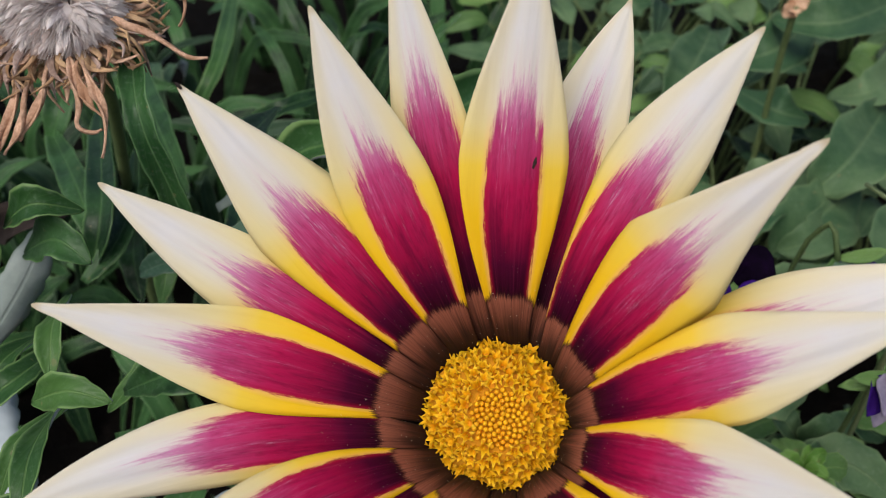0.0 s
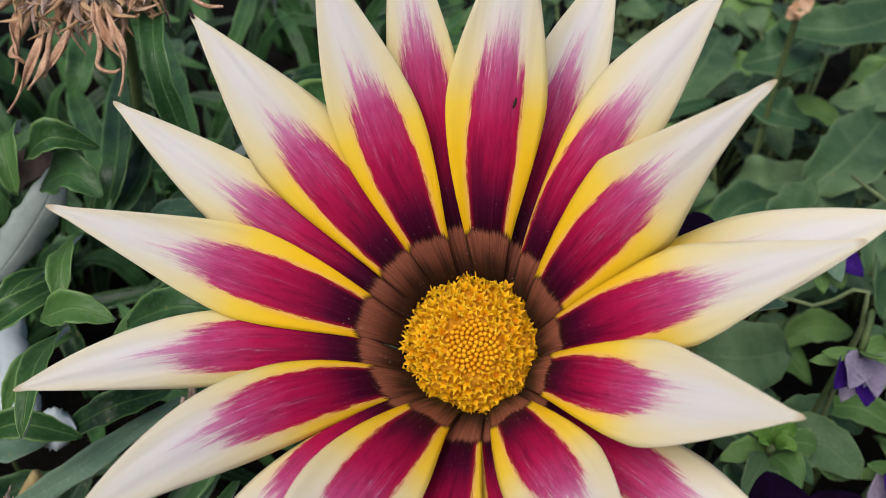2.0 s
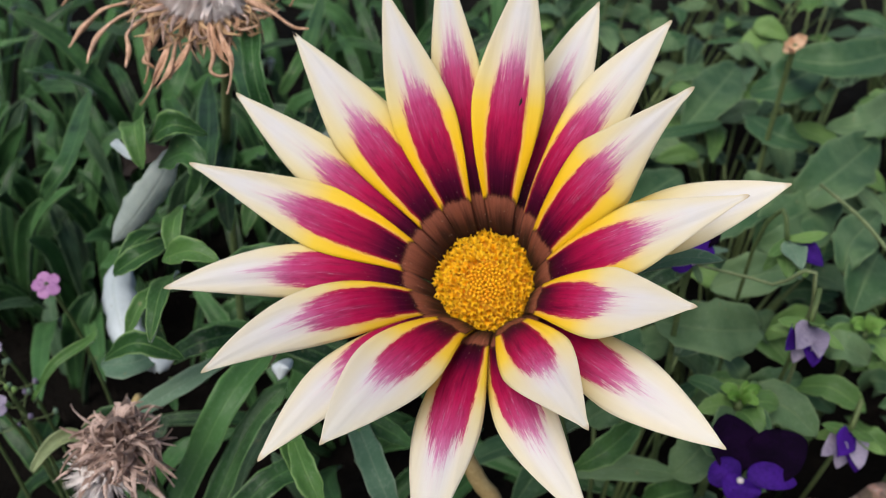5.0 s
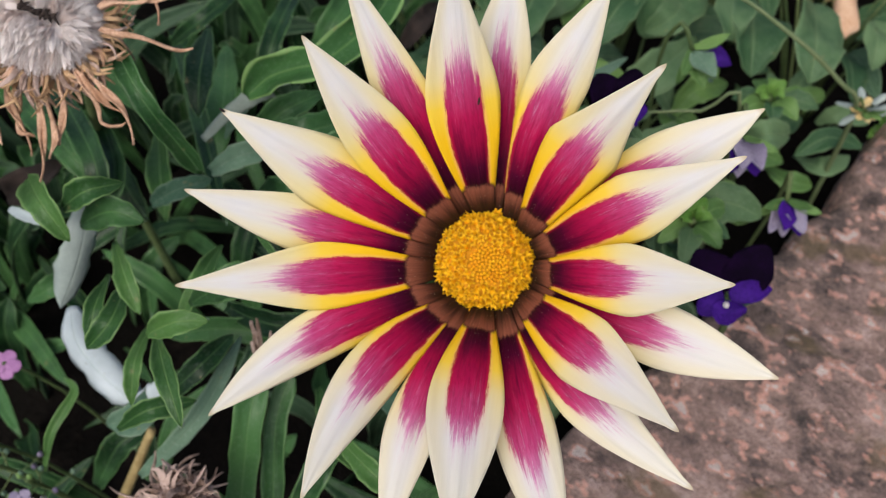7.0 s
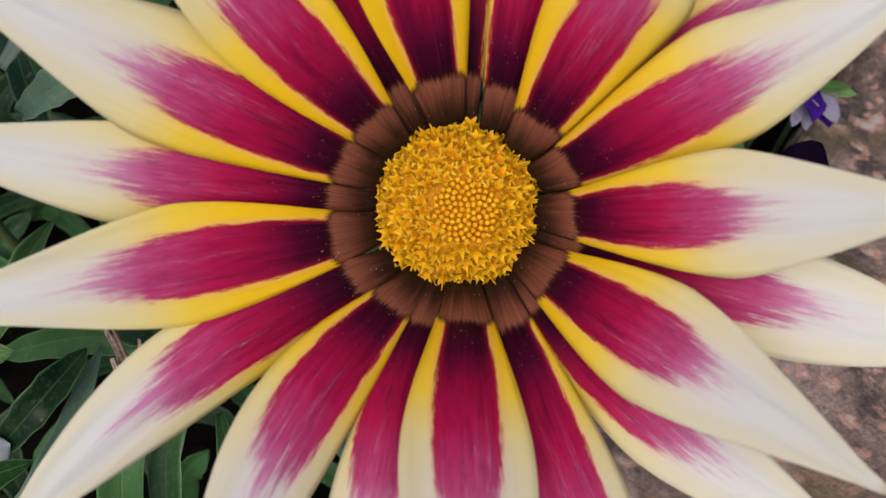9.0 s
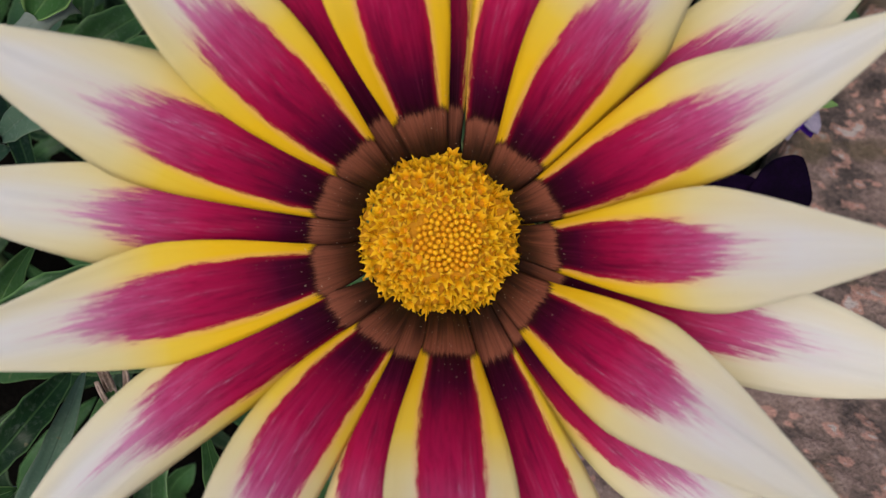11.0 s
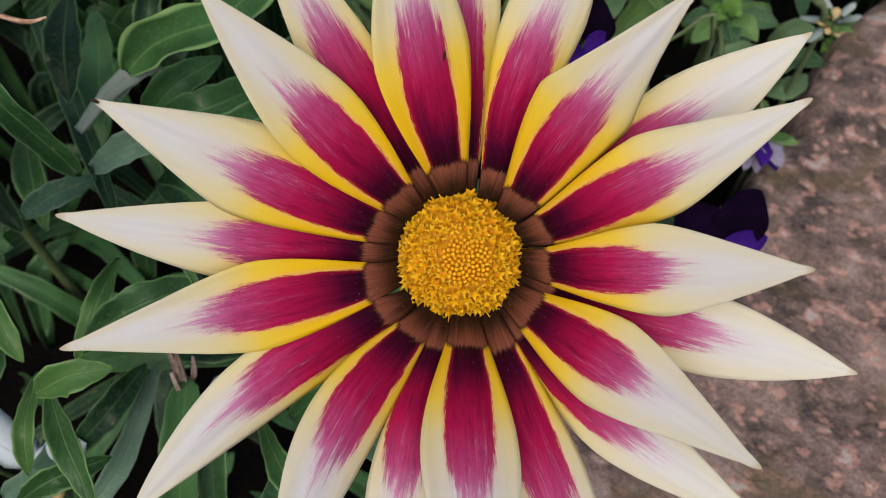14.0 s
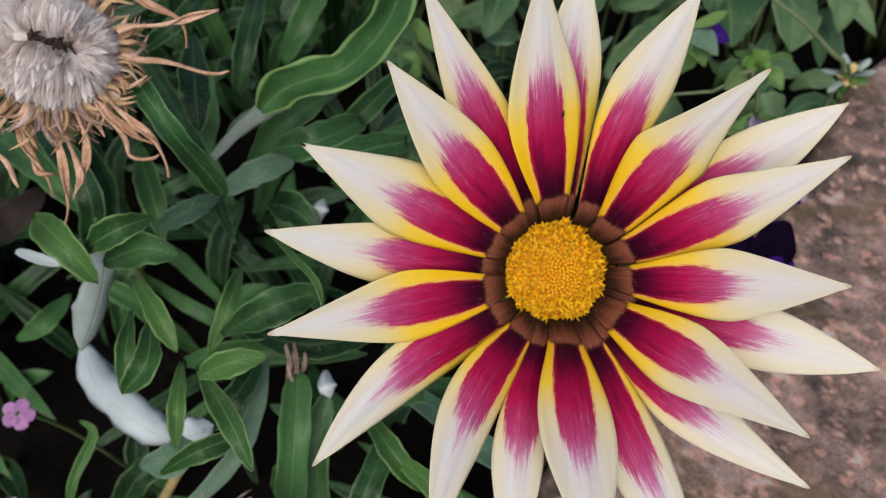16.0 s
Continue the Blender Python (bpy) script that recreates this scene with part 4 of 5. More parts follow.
leaf(viola_clump, [(0.0670, 0.1080, 0.0710), (0.0587, 0.1001, 0.0770), (0.0539, 0.1048, 0.0710)], 0.0077, [VLEAF, GREY], "oval")
leaf(viola_clump, [(0.0667, 0.1061, 0.0730), (0.0705, 0.0966, 0.0790), (0.0779, 0.0948, 0.0730)], 0.0092, [VBRIGHT, VLEAF], "oval")
leaf(viola_clump, [(0.0661, 0.1050, 0.0750), (0.0691, 0.1027, 0.0810), (0.0786, 0.1110, 0.0750)], 0.0072, [VLEAF, GREY], "oval")
leaf(viola_clump, [(0.0656, 0.1057, 0.0750), (0.0619, 0.1050, 0.0810), (0.0611, 0.1153, 0.0770)], 0.0051, [VLEAF, GREY], "oval")
leaf(viola_clump, [(0.0274, 0.0836, 0.0680), (0.0374, 0.0826, 0.0720), (0.0499, 0.0856, 0.0680)], 0.0052, [VLEAF, GREY], "strap")
leaf(viola_clump, [(0.0259, 0.0748, 0.0800), (0.0316, 0.0761, 0.0850), (0.0387, 0.0868, 0.0820)], 0.0056, [FRESH, FELT], "lance")
leaf(viola_clump, [(0.0478, 0.0849, 0.0680), (0.0526, 0.0878, 0.0740), (0.0572, 0.0997, 0.0700)], 0.0095, [VLEAF, GREY], "oval")
leaf(viola_clump, [(0.0429, 0.1196, 0.0620), (0.0395, 0.1244, 0.0680), (0.0423, 0.1398, 0.0640)], 0.0107, [VLEAF, GREY], "oval")
leaf(viola_clump, [(0.0302, 0.1007, 0.0650), (0.0357, 0.1017, 0.0700), (0.0441, 0.1085, 0.0660)], 0.0085, [VLEAF, GREY], "oval")
leaf(viola_clump, [(0.1089, 0.1612, 0.0760), (0.0985, 0.1417, 0.0820), (0.0942, 0.1325, 0.0780)], 0.0154, [VLEAF, GREY], "oval")
leaf(viola_clump, [(0.1202, 0.1501, 0.0800), (0.1096, 0.1315, 0.0860), (0.1043, 0.1227, 0.0810)], 0.0142, [VLEAF, GREY], "oval")
leaf(viola_clump, [(0.0602, 0.0969, 0.0780), (0.0685, 0.0945, 0.0830), (0.0763, 0.0904, 0.0790)], 0.0098, [VLEAF, GREY], "oval")
leaf(viola_clump, [(0.0767, 0.1614, 0.0730), (0.0877, 0.1667, 0.0800), (0.1049, 0.1864, 0.0750)], 0.0177, [VLEAF, GREY], "oval")
leaf(viola_clump, [(0.0620, 0.1577, 0.0780), (0.0695, 0.1626, 0.0840), (0.0832, 0.1759, 0.0780)], 0.0107, [VLEAF, GREY], "oval")
leaf(viola_clump, [(0.0832, 0.1234, 0.0600), (0.0892, 0.1183, 0.0660), (0.0980, 0.1153, 0.0620)], 0.0064, [VBRIGHT, VLEAF], "lance")
leaf(viola_clump, [(0.0811, 0.1451, 0.0560), (0.0874, 0.1464, 0.0620), (0.0994, 0.1493, 0.0580)], 0.0076, [VBRIGHT, VLEAF], "lance")
leaf(viola_clump, [(0.1160, 0.1105, 0.0660), (0.1072, 0.1134, 0.0700), (0.0992, 0.1134, 0.0660)], 0.0056, [VLEAF, GREY], "lance")
leaf(viola_clump, [(0.0982, 0.1230, 0.0520), (0.0989, 0.1129, 0.0570), (0.1064, 0.1116, 0.0530)], 0.0054, [VBRIGHT, VLEAF], "lance")
leaf(viola_clump, [(0.1057, 0.1213, 0.0550), (0.1077, 0.1119, 0.0600), (0.1187, 0.1157, 0.0560)], 0.0050, [VLEAF, GREY], "lance")
leaf(viola_clump, [(0.1132, 0.1262, 0.0600), (0.1166, 0.1232, 0.0650), (0.1260, 0.1214, 0.0600)], 0.0049, [VLEAF, GREY], "lance")
leaf(viola_clump, [(0.0545, 0.0909, 0.0780), (0.0535, 0.0820, 0.0840), (0.0587, 0.0804, 0.0800)], 0.0074, [VLEAF, GREY], "oval")
leaf(viola_clump, [(0.0433, 0.0845, 0.0580), (0.0474, 0.0835, 0.0630), (0.0545, 0.0885, 0.0600)], 0.0080, [FRESH, FELT], "lance")
leaf(viola_clump, [(0.0916, 0.1346, 0.0500), (0.0886, 0.1237, 0.0580), (0.0945, 0.1222, 0.0540)], 0.0061, [VLEAF, GREY], "lance")
leaf(viola_clump, [(0.1011, 0.1421, 0.0500), (0.1020, 0.1378, 0.0580), (0.1108, 0.1405, 0.0540)], 0.0063, [VBRIGHT, VLEAF], "lance")
leaf(viola_clump, [(0.1116, 0.1495, 0.0500), (0.1076, 0.1374, 0.0580), (0.1139, 0.1360, 0.0540)], 0.0064, [VBRIGHT, VLEAF], "lance")
leaf(viola_clump, [(0.1050, 0.1345, 0.0500), (0.1057, 0.1305, 0.0580), (0.1145, 0.1330, 0.0540)], 0.0062, [VLEAF, GREY], "lance")
leaf(viola_clump, [(0.1060, 0.1547, 0.0500), (0.1023, 0.1424, 0.0580), (0.1086, 0.1409, 0.0540)], 0.0064, [VBRIGHT, VLEAF], "lance")
leaf(viola_clump, [(0.1149, 0.1408, 0.0500), (0.1153, 0.1366, 0.0580), (0.1246, 0.1392, 0.0540)], 0.0064, [VBRIGHT, VLEAF], "lance")
leaf(viola_clump, [(0.1401, 0.1343, 0.0460), (0.1378, 0.1299, 0.0510), (0.1407, 0.1296, 0.0500)], 0.0022, [PALE, VCORE], "lance")
leaf(viola_clump, [(0.1436, 0.1326, 0.0460), (0.1370, 0.1276, 0.0510), (0.1352, 0.1265, 0.0500)], 0.0022, [VCORE, PALE], "lance")
leaf(viola_clump, [(0.1470, 0.1308, 0.0460), (0.1432, 0.1300, 0.0510), (0.1448, 0.1335, 0.0500)], 0.0022, [VCORE, PALE], "lance")
leaf(viola_clump, [(0.1474, 0.1251, 0.0460), (0.1448, 0.1209, 0.0510), (0.1476, 0.1205, 0.0500)], 0.0022, [PALE, VCORE], "lance")
leaf(viola_clump, [(0.1384, 0.1296, 0.0460), (0.1320, 0.1248, 0.0510), (0.1302, 0.1237, 0.0500)], 0.0022, [VCORE, PALE], "lance")
leaf(viola_clump, [(0.1418, 0.1279, 0.0460), (0.1382, 0.1271, 0.0510), (0.1398, 0.1306, 0.0500)], 0.0022, [VCORE, PALE], "lance")
leaf(viola_clump, [(0.1423, 0.1222, 0.0460), (0.1398, 0.1181, 0.0510), (0.1425, 0.1177, 0.0500)], 0.0022, [PALE, VCORE], "lance")
leaf(viola_clump, [(0.1456, 0.1205, 0.0460), (0.1390, 0.1160, 0.0510), (0.1372, 0.1151, 0.0500)], 0.0022, [VCORE, PALE], "lance")
leaf(viola_clump, [(0.1367, 0.1250, 0.0460), (0.1333, 0.1242, 0.0510), (0.1348, 0.1277, 0.0500)], 0.0022, [VCORE, PALE], "lance")


def rosette(c, reach, seed):
    """A shoot tip: spreading leaves round a knot of small bright ones."""
    rnd = random.Random(seed)
    c = Vector(c)
    for k in range(13):
        core = k >= 8
        a = 2.39996 * k + rnd.uniform(-0.3, 0.3)
        r = reach * (rnd.uniform(0.28, 0.42) if core else rnd.uniform(0.75, 1.1))
        out = Vector((math.cos(a), 0.85 * math.sin(a), 0.0)) * r
        rise = Vector((0, 0, reach * (0.22 if core else 0.10)))
        foot = c + Vector((0, 0, reach * (0.05 if core else -0.12))) + out * 0.12
        leaf(viola_clump, [foot, foot + out * 0.5 + rise, foot + out + rise * (0.9 if core else -0.6)], reach * (0.24 if core else rnd.uniform(0.32, 0.52)), [VCORE if core else (VBRIGHT, VLEAF)[k % 2], VBRIGHT if core else VLEAF], "oval" if k % 3 else "lance", (out.x * -8, -0.5 + out.y * -8, 0.85), 0.4, 0.25, seed=seed + k, nl=9, nw=6)
    tube([c - viola_clump.matrix_world.translation, c + Vector((0.001, 0.006, -0.02)) - viola_clump.matrix_world.translation, Vector((c.x + 0.003, c.y + 0.014, 0)) - viola_clump.matrix_world.translation], [0.0009, 0.001, 0.0012], STEM, "stem", viola_clump, "", 8, 6)


rosette((0.0934, 0.1215, 0.0817), 0.0100, 51)
rosette((0.0580, 0.0890, 0.0880), 0.0105, 52)


def crown(kind, x, y, count, reach, height, seed):
    """A small plant: leaves that arch out of one point of the soil."""
    rnd = random.Random(seed)
    if kind == "gazania":
        plant = thing("gazania_plant", (x, y, 0), "low tuft of strap-shaped dark green leaves", "plant", group="gazania tufts")
    else:
        plant = thing("viola_plant", (x, y, 0), "low viola tuft with oval green leaves", "plant", group="viola tufts")
    for k in range(count):
        a = 2.4 * k + rnd.uniform(-0.4, 0.4)
        r, h = reach * rnd.uniform(0.5, 1.0), height * rnd.uniform(0.55, 1.0)
        out = Vector((math.cos(a), math.sin(a), 0))
        base = Vector((x, y, 0)) + out * 0.004
        if kind == "gazania":
            pts = [base, base + out * r * 0.45 + Vector((0, 0, h * 0.8)), base + out * r + Vector((rnd.uniform(-0.01, 0.01), rnd.uniform(-0.01, 0.01), h * rnd.uniform(0.75, 1.1)))]
            leaf(plant, pts, rnd.uniform(0.0042, 0.0070), [rnd.choice((LEAF, LEAF, LEAF, LEAF, MOSS)), FELT], rnd.choice(("strap", "lance", "strap")), (0, -0.5, 0.85), 0.3, 0.2, rnd.uniform(-40, 40), rnd.uniform(-25, 25), seed=seed + k, nl=10, nw=4)
        else:
            top = base + out * r * 0.7 + Vector((0, 0, h))
            tip = top + Vector((out.x * 0.012 + rnd.uniform(-0.006, 0.006), out.y * 0.012 + rnd.uniform(-0.006, 0.006), rnd.uniform(-0.005, 0.002)))
            tube([p - Vector((x, y, 0)) for p in (base, base + out * r * 0.3 + Vector((0, 0, h * 0.6)), top)], [0.0007, 0.0006, 0.0005], STEM, "leaf_stalk", plant, "", 5, 5)
            leaf(plant, [top, (top + tip) / 2 + Vector((0, 0, 0.0025)), tip + (tip - top) * 0.35], rnd.uniform(0.006, 0.011), [rnd.choice((VLEAF, VLEAF, MOSS, VBRIGHT)), GREY], rnd.choice(("oval", "lance")), (0, -0.45, 0.9), 0.25, 0.2, 0, rnd.uniform(-30, 30), seed=seed + k, nl=8, nw=4)


def fill():
    rnd = random.Random(21)
    for i in range(7):
        for j in range(6):
            x, y = -0.30 + 0.052 * i + rnd.uniform(-0.012, 0.012), 0.055 + 0.066 * j + rnd.uniform(-0.015, 0.015)
            if x > -0.01 + 0.25 * (y - 0.1) and y > 0.1 and x > 0.02:
                continue
            if -0.17 < x < -0.06 and y < 0.15:
                continue
            crown("gazania", x, y, 7, 0.060, 0.036 if y < 0.2 else 0.080, 100 + 9 * i + j)
    for i in range(7):
        for j in range(6):
            x, y = 0.035 + 0.05 * i + rnd.uniform(-0.012, 0.012), 0.105 + 0.058 * j + rnd.uniform(-0.012, 0.012)
            if (x - 0.004) * 0.447 - (y - 0.053) * 0.895 > -0.010:
                continue
            crown("viola", x, y, 17, 0.036, 0.068, 900 + 9 * i + j)


fill()


def undergrowth(x, y, count, seed, tall=1.0):
    """A tuft of many short narrow leaves that stand at all angles."""
    rnd = random.Random(seed)
    plant = thing("gazania_plant", (x, y, 0), "young gazania tuft with narrow grey-green leaves", "plant", group="young gazania tufts")
    for k in range(count):
        a = 2.4 * k + rnd.uniform(-0.5, 0.5)
        out = Vector((math.cos(a), math.sin(a), 0))
        base = Vector((x, y, 0)) + out * rnd.uniform(0.002, 0.012)
        r, h = rnd.uniform(0.012, 0.034), tall * rnd.uniform(0.030, 0.072)
        pts = [base, base + out * r * 0.4 + Vector((0, 0, h * 0.7)), base + out * r + Vector((0, 0, h * rnd.uniform(0.8, 1.05)))]
        leaf(plant, pts, rnd.uniform(0.0042, 0.0075), [rnd.choice((MOSS, LEAF, LEAF, LEAF)), MOSS], rnd.choice(("lance", "strap")), (rnd.uniform(-0.4, 0.4), -0.6, 0.7), rnd.uniform(0.2, 0.6), 0.25, rnd.uniform(-60, 60), rnd.uniform(-35, 35), seed=seed + k, nl=10, nw=6)


for k in range(9):
    undergrowth(-0.190 + 0.030 * (k % 3) + 0.008 * (k // 3), 0.178 + 0.030 * (k // 3), 11, 400 + k)
for k in range(8):
    undergrowth(-0.128 + 0.032 * (k % 4), 0.092 + 0.055 * (k // 4) + 0.008 * (k % 2), 4, 430 + k, 0.55)
for k in range(4):
    undergrowth(-0.075 + 0.028 * k, 0.236 + 0.01 * (k % 2), 14, 450 + k)


# ---- withered gazania head with a tuft of pale down ----
def build_dead_head():
    centre = Vector((-0.0510, 0.1118, 0.1583))
    axis = Vector((0.26, -0.44, 0.86)).normalized()
    turn = axis.to_track_quat("Z", "Y").to_matrix().to_4x4()
    head = thing("withered_gazania", centre, "withered gazania head with pale fluffy down and hanging dry brown rays", "flower", turn=turn)
    inv = head.matrix_world.inverted()
    rnd = random.Random(3)
    # receptacle
    tube([(0, 0, -0.009), (0, 0, -0.006), (0, 0, -0.001), (0, 0, 0.001)], [0.003, 0.0072, 0.0084, 0.004], DRYBRACT, "receptacle", head, "", 8, 14)
    dome, rings = [], []
    for i in range(13):
        for j in range(36):
            a, r = 2 * math.pi * j / 36, 0.0084 * math.sin(math.pi / 2 * i / 12)
            wob = 1 + 0.05 * math.sin(5 * a + i) + 0.04 * math.sin(9 * a + 2 * i)
            z = 0.0044 * math.cos(math.pi / 2 * i / 12) - 0.0004
            cleft = math.exp(-(r * (0.485 * math.cos(a) - 0.875 * math.sin(a)) / 0.0030) ** 2 - (r * (0.875 * math.cos(a) + 0.485 * math.sin(a)) / 0.0010) ** 2)
            dome.append((r * math.cos(a) * wob, r * math.sin(a) * wob, z - 0.0022 * cleft))
    for i in range(12):
        for j in range(36):
            p, q = i * 36 + j, i * 36 + (j + 1) % 36
            rings.append((p, p + 36, q + 36, q))
    solid("cushion", dome, rings, FLUFF, head, "soft off-white cushion of down")
    # near-black pieces along the cleft that draw the dark slit in the down
    for k in range(22):
        x = rnd.uniform(-0.0028, 0.0028)
        q = rnd.uniform(-0.0003, 0.0003)
        p = Vector((0.485 * x + 0.875 * q, -0.875 * x + 0.485 * q, 0.0038))
        d = Vector((rnd.uniform(-0.2, 0.9), rnd.uniform(-1, 0.3), rnd.uniform(0.0, 0.4))).normalized() * rnd.uniform(0.0008, 0.0016)
        tube([p - d * 0.5, p + Vector((0, 0, 0.0003)), p + d], [0.0001, rnd.uniform(0.0002, 0.0004), 0.0001], DARKDRY, "floret_remains", head, "", 4, 5)
    # silky down: tufts of fine hairs that lean outwards over the cushion, each drawn together at its tip
    tufts = 190
    for outer in (True, False):
        verts, faces = [], []
        for k in range(tufts):
            if (k % 4 == 3) == outer:
                continue
            core = k >= 155
            f = math.sqrt((k + 2.0) / 155) if not core else 0.40 * math.sqrt((k - 154.5) / 35)
            a = 2.39996 * k + rnd.uniform(-0.15, 0.15)
            r0 = 0.0069 * f
            x, y = math.cos(a) * r0, math.sin(a) * r0
            run = min(max(0.485 * x - 0.875 * y, -0.0026), 0.0026)
            away = Vector((x - 0.485 * run, y + 0.875 * run, 0))
            if away.length < 0.0006:
                continue
            lift = 0.0047 * math.sqrt(max(1 - (r0 / 0.0086) ** 2, 0)) - 0.0010
            lean = (1.0 + 0.5 * f if not core else 0.75) + rnd.uniform(-0.18, 0.18)
            b = math.atan2(away.y, away.x) + rnd.uniform(-0.3, 0.3)
            axis_t = Vector((math.cos(b) * math.sin(lean), math.sin(b) * math.sin(lean), math.cos(lean)))
            ln = rnd.uniform(0.0036, 0.0056) * (1.1 - 0.48 * f)
            if not outer:
                ln *= 0.8
            root = Vector((x, y, lift - 0.0004))
            tip = root + axis_t * ln - Vector((0, 0, ln * 0.22 * f))
            # the lock itself, a soft tapered wedge
            line = curve_points([root - Vector((0, 0, 0.0004)), root.lerp(tip, 0.5) + Vector((0, 0, 0.0004)), tip], 5)
            i = len(verts)
            out_u = axis_t.cross(Vector((0.03, 0.05, 1))).normalized()
            out_v = out_u.cross(axis_t)
            wide = rnd.uniform(0.0004, 0.0007)
            for q, p in enumerate(line):
                for j in range(8):
                    g = wide * (0.75, 1.0, 1.0, 0.85, 0.55, 0.12)[q]
                    verts.append(p + out_u * math.cos(j * math.pi / 4) * g + out_v * math.sin(j * math.pi / 4) * g * 0.55)
            for q in range(5):
                for j in range(8):
                    faces.append((i + q * 8 + j, i + q * 8 + (j + 1) % 8, i + q * 8 + 8 + (j + 1) % 8, i + q * 8 + 8 + j))
            for h in range(48):
                c, s = rnd.uniform(0, 6.283), math.sqrt(rnd.random())
                spread = (axis_t.orthogonal().normalized() * math.cos(c) + axis_t.cross(axis_t.orthogonal()).normalized() * math.sin(c)) * s
                foot = root + spread * 0.0005
                mid = root.lerp(tip, 0.55) + spread * 0.0014 + Vector((0, 0, 0.0003))
                end = tip + spread * 0.0015 + axis_t * rnd.uniform(-0.0012, 0.0005)
                d = (end - foot).normalized()
                side = d.cross(Vector((0.1, 0.2, 1))).normalized()
                nrm = side.cross(d)
                w = rnd.uniform(0.00003, 0.00006)
                i = len(verts)
                for p, r in ((foot, 0.8), (mid, 1.0), (end, 0.35)):
                    verts += [p + side * w * r, p - side * w * r * 0.5 + nrm * w * r * 0.9, p - side * w * r * 0.5 - nrm * w * r * 0.9]
                for q in range(2):
                    for j in range(3):
                        faces.append((i + q * 3 + j, i + q * 3 + (j + 1) % 3, i + q * 3 + 3 + (j + 1) % 3, i + q * 3 + 3 + j))
                faces.append((i + 6, i + 7, i + 8))
        tagged(solid("down", verts, faces, FLUFF if outer else WISP, head, "dense tufts of off-white silky down" if outer else "pinkish inner tufts of down"), kind="stuff")
    # ragged bracts in three ranks round the rim
    for k in range(240):
        a = 2.39996 * k + rnd.uniform(-0.06, 0.06)
        rank = k % 4
        out = Vector((math.cos(a), math.sin(a), 0))
        tan = Vector((-math.sin(a), math.cos(a), 0))
        ln = rnd.uniform(0.0034, 0.0068)
        p0 = out * (0.0082 + 0.0002 * rank) + Vector((0, 0, 0.0004 - 0.0013 * rank))
        tip = p0 + out * ln * 0.85 + tan * ln * rnd.uniform(-0.45, 0.45) + Vector((0, 0, rnd.uniform(-0.45, 0.5) * ln))
        mid = p0 + out * ln * 0.5 + tan * ln * rnd.uniform(-0.1, 0.1) + Vector((0, 0, rnd.uniform(-0.1, 0.3) * ln))
        line = curve_points([p0, mid, tip], 6)
        w = rnd.uniform(0.00030, 0.00055)
        up = Vector((rnd.uniform(-0.5, 0.5), rnd.uniform(-0.5, 0.5), 1)).normalized()
        rows = []
        for i, p in enumerate(line):
            d = (line[min(i + 1, 6)] - line[max(i - 1, 0)]).normalized()
            side = d.cross(up).normalized()
            ww = w * (1 - (i / 6) ** 2 * 0.85)
            rows.append([p + side * ww * v + up * ww * 0.7 * v * v for v in (-1, 0, 1)])
        sheet(rows, 0.0003, [rnd.choice((DRYBRACT, DRYBRACT, DRYRAY, HUSK))], "bract", head)

    def dry_ray(pts):
        pts = [inv @ Vector(p) for p in pts]
        line = curve_points(pts, 16)
        ph = rnd.random() * 6
        rows, along, across = [], [], []
        for i, p in enumerate(line):
            s = i / 16
            d = (line[min(i + 1, 16)] - line[max(i - 1, 0)]).normalized()
            face = Vector((math.sin(ph + 4.5 * s), 0.3, math.cos(ph + 4.5 * s)))
            side = d.cross(face).normalized()
            nrm = side.cross(d)
            p = p + side * 0.0004 * math.sin(6 * s + ph) * min(s * 4, 1) + nrm * 0.0004 * math.sin(5 * s + 2 * ph) * min(s * 4, 1)
            w = 0.00066 * (0.8 + 0.3 * math.sin(8 * s + ph)) * (1 - 0.75 * max(s - 0.7, 0) / 0.3) * (0.7 + min(s * 3, 0.3))
            rows.append([p + side * w * v + nrm * w * 1.3 * v * v for v in (-1, -0.5, 0, 0.5, 1)])
        sheet(rows, 0.00035, [DRYRAY], "dry_ray", head)

    dry_ray([(-0.0588, 0.1097, 0.1543), (-0.0593, 0.1053, 0.1510), (-0.0588, 0.1015, 0.1485), (-0.0583, 0.0972, 0.1456)])
    dry_ray([(-0.0583, 0.1084, 0.1536), (-0.0588, 0.1044, 0.1506), (-0.0589, 0.1009, 0.1480), (-0.0570, 0.0991, 0.1475)])
    dry_ray([(-0.0548, 0.1070, 0.1540), (-0.0545, 0.1016, 0.1502), (-0.0557, 0.0972, 0.1466), (-0.0582, 0.0935, 0.1430)])
    dry_ray([(-0.0529, 0.1061, 0.1540), (-0.0525, 0.1013, 0.1508), (-0.0526, 0.0971, 0.1477), (-0.0556, 0.0955, 0.1455)])
    dry_ray([(-0.0502, 0.1047, 0.1541), (-0.0499, 0.1011, 0.1516), (-0.0513, 0.0982, 0.1491), (-0.0534, 0.0964, 0.1469)])
    dry_ray([(-0.0473, 0.1038, 0.1546), (-0.0461, 0.0996, 0.1520), (-0.0460, 0.0961, 0.1496), (-0.0415, 0.0943, 0.1501)])
    dry_ray([(-0.0453, 0.1030, 0.1548), (-0.0434, 0.0993, 0.1528), (-0.0414, 0.0958, 0.1512), (-0.0414, 0.0913, 0.1480)])
    dry_ray([(-0.0416, 0.1064, 0.1586), (-0.0387, 0.1037, 0.1578), (-0.0335, 0.1009, 0.1578), (-0.0281, 0.0977, 0.1576)])
    dry_ray([(-0.0408, 0.1086, 0.1605), (-0.0374, 0.1080, 0.1614), (-0.0319, 0.1059, 0.1620), (-0.0262, 0.1043, 0.1631)])
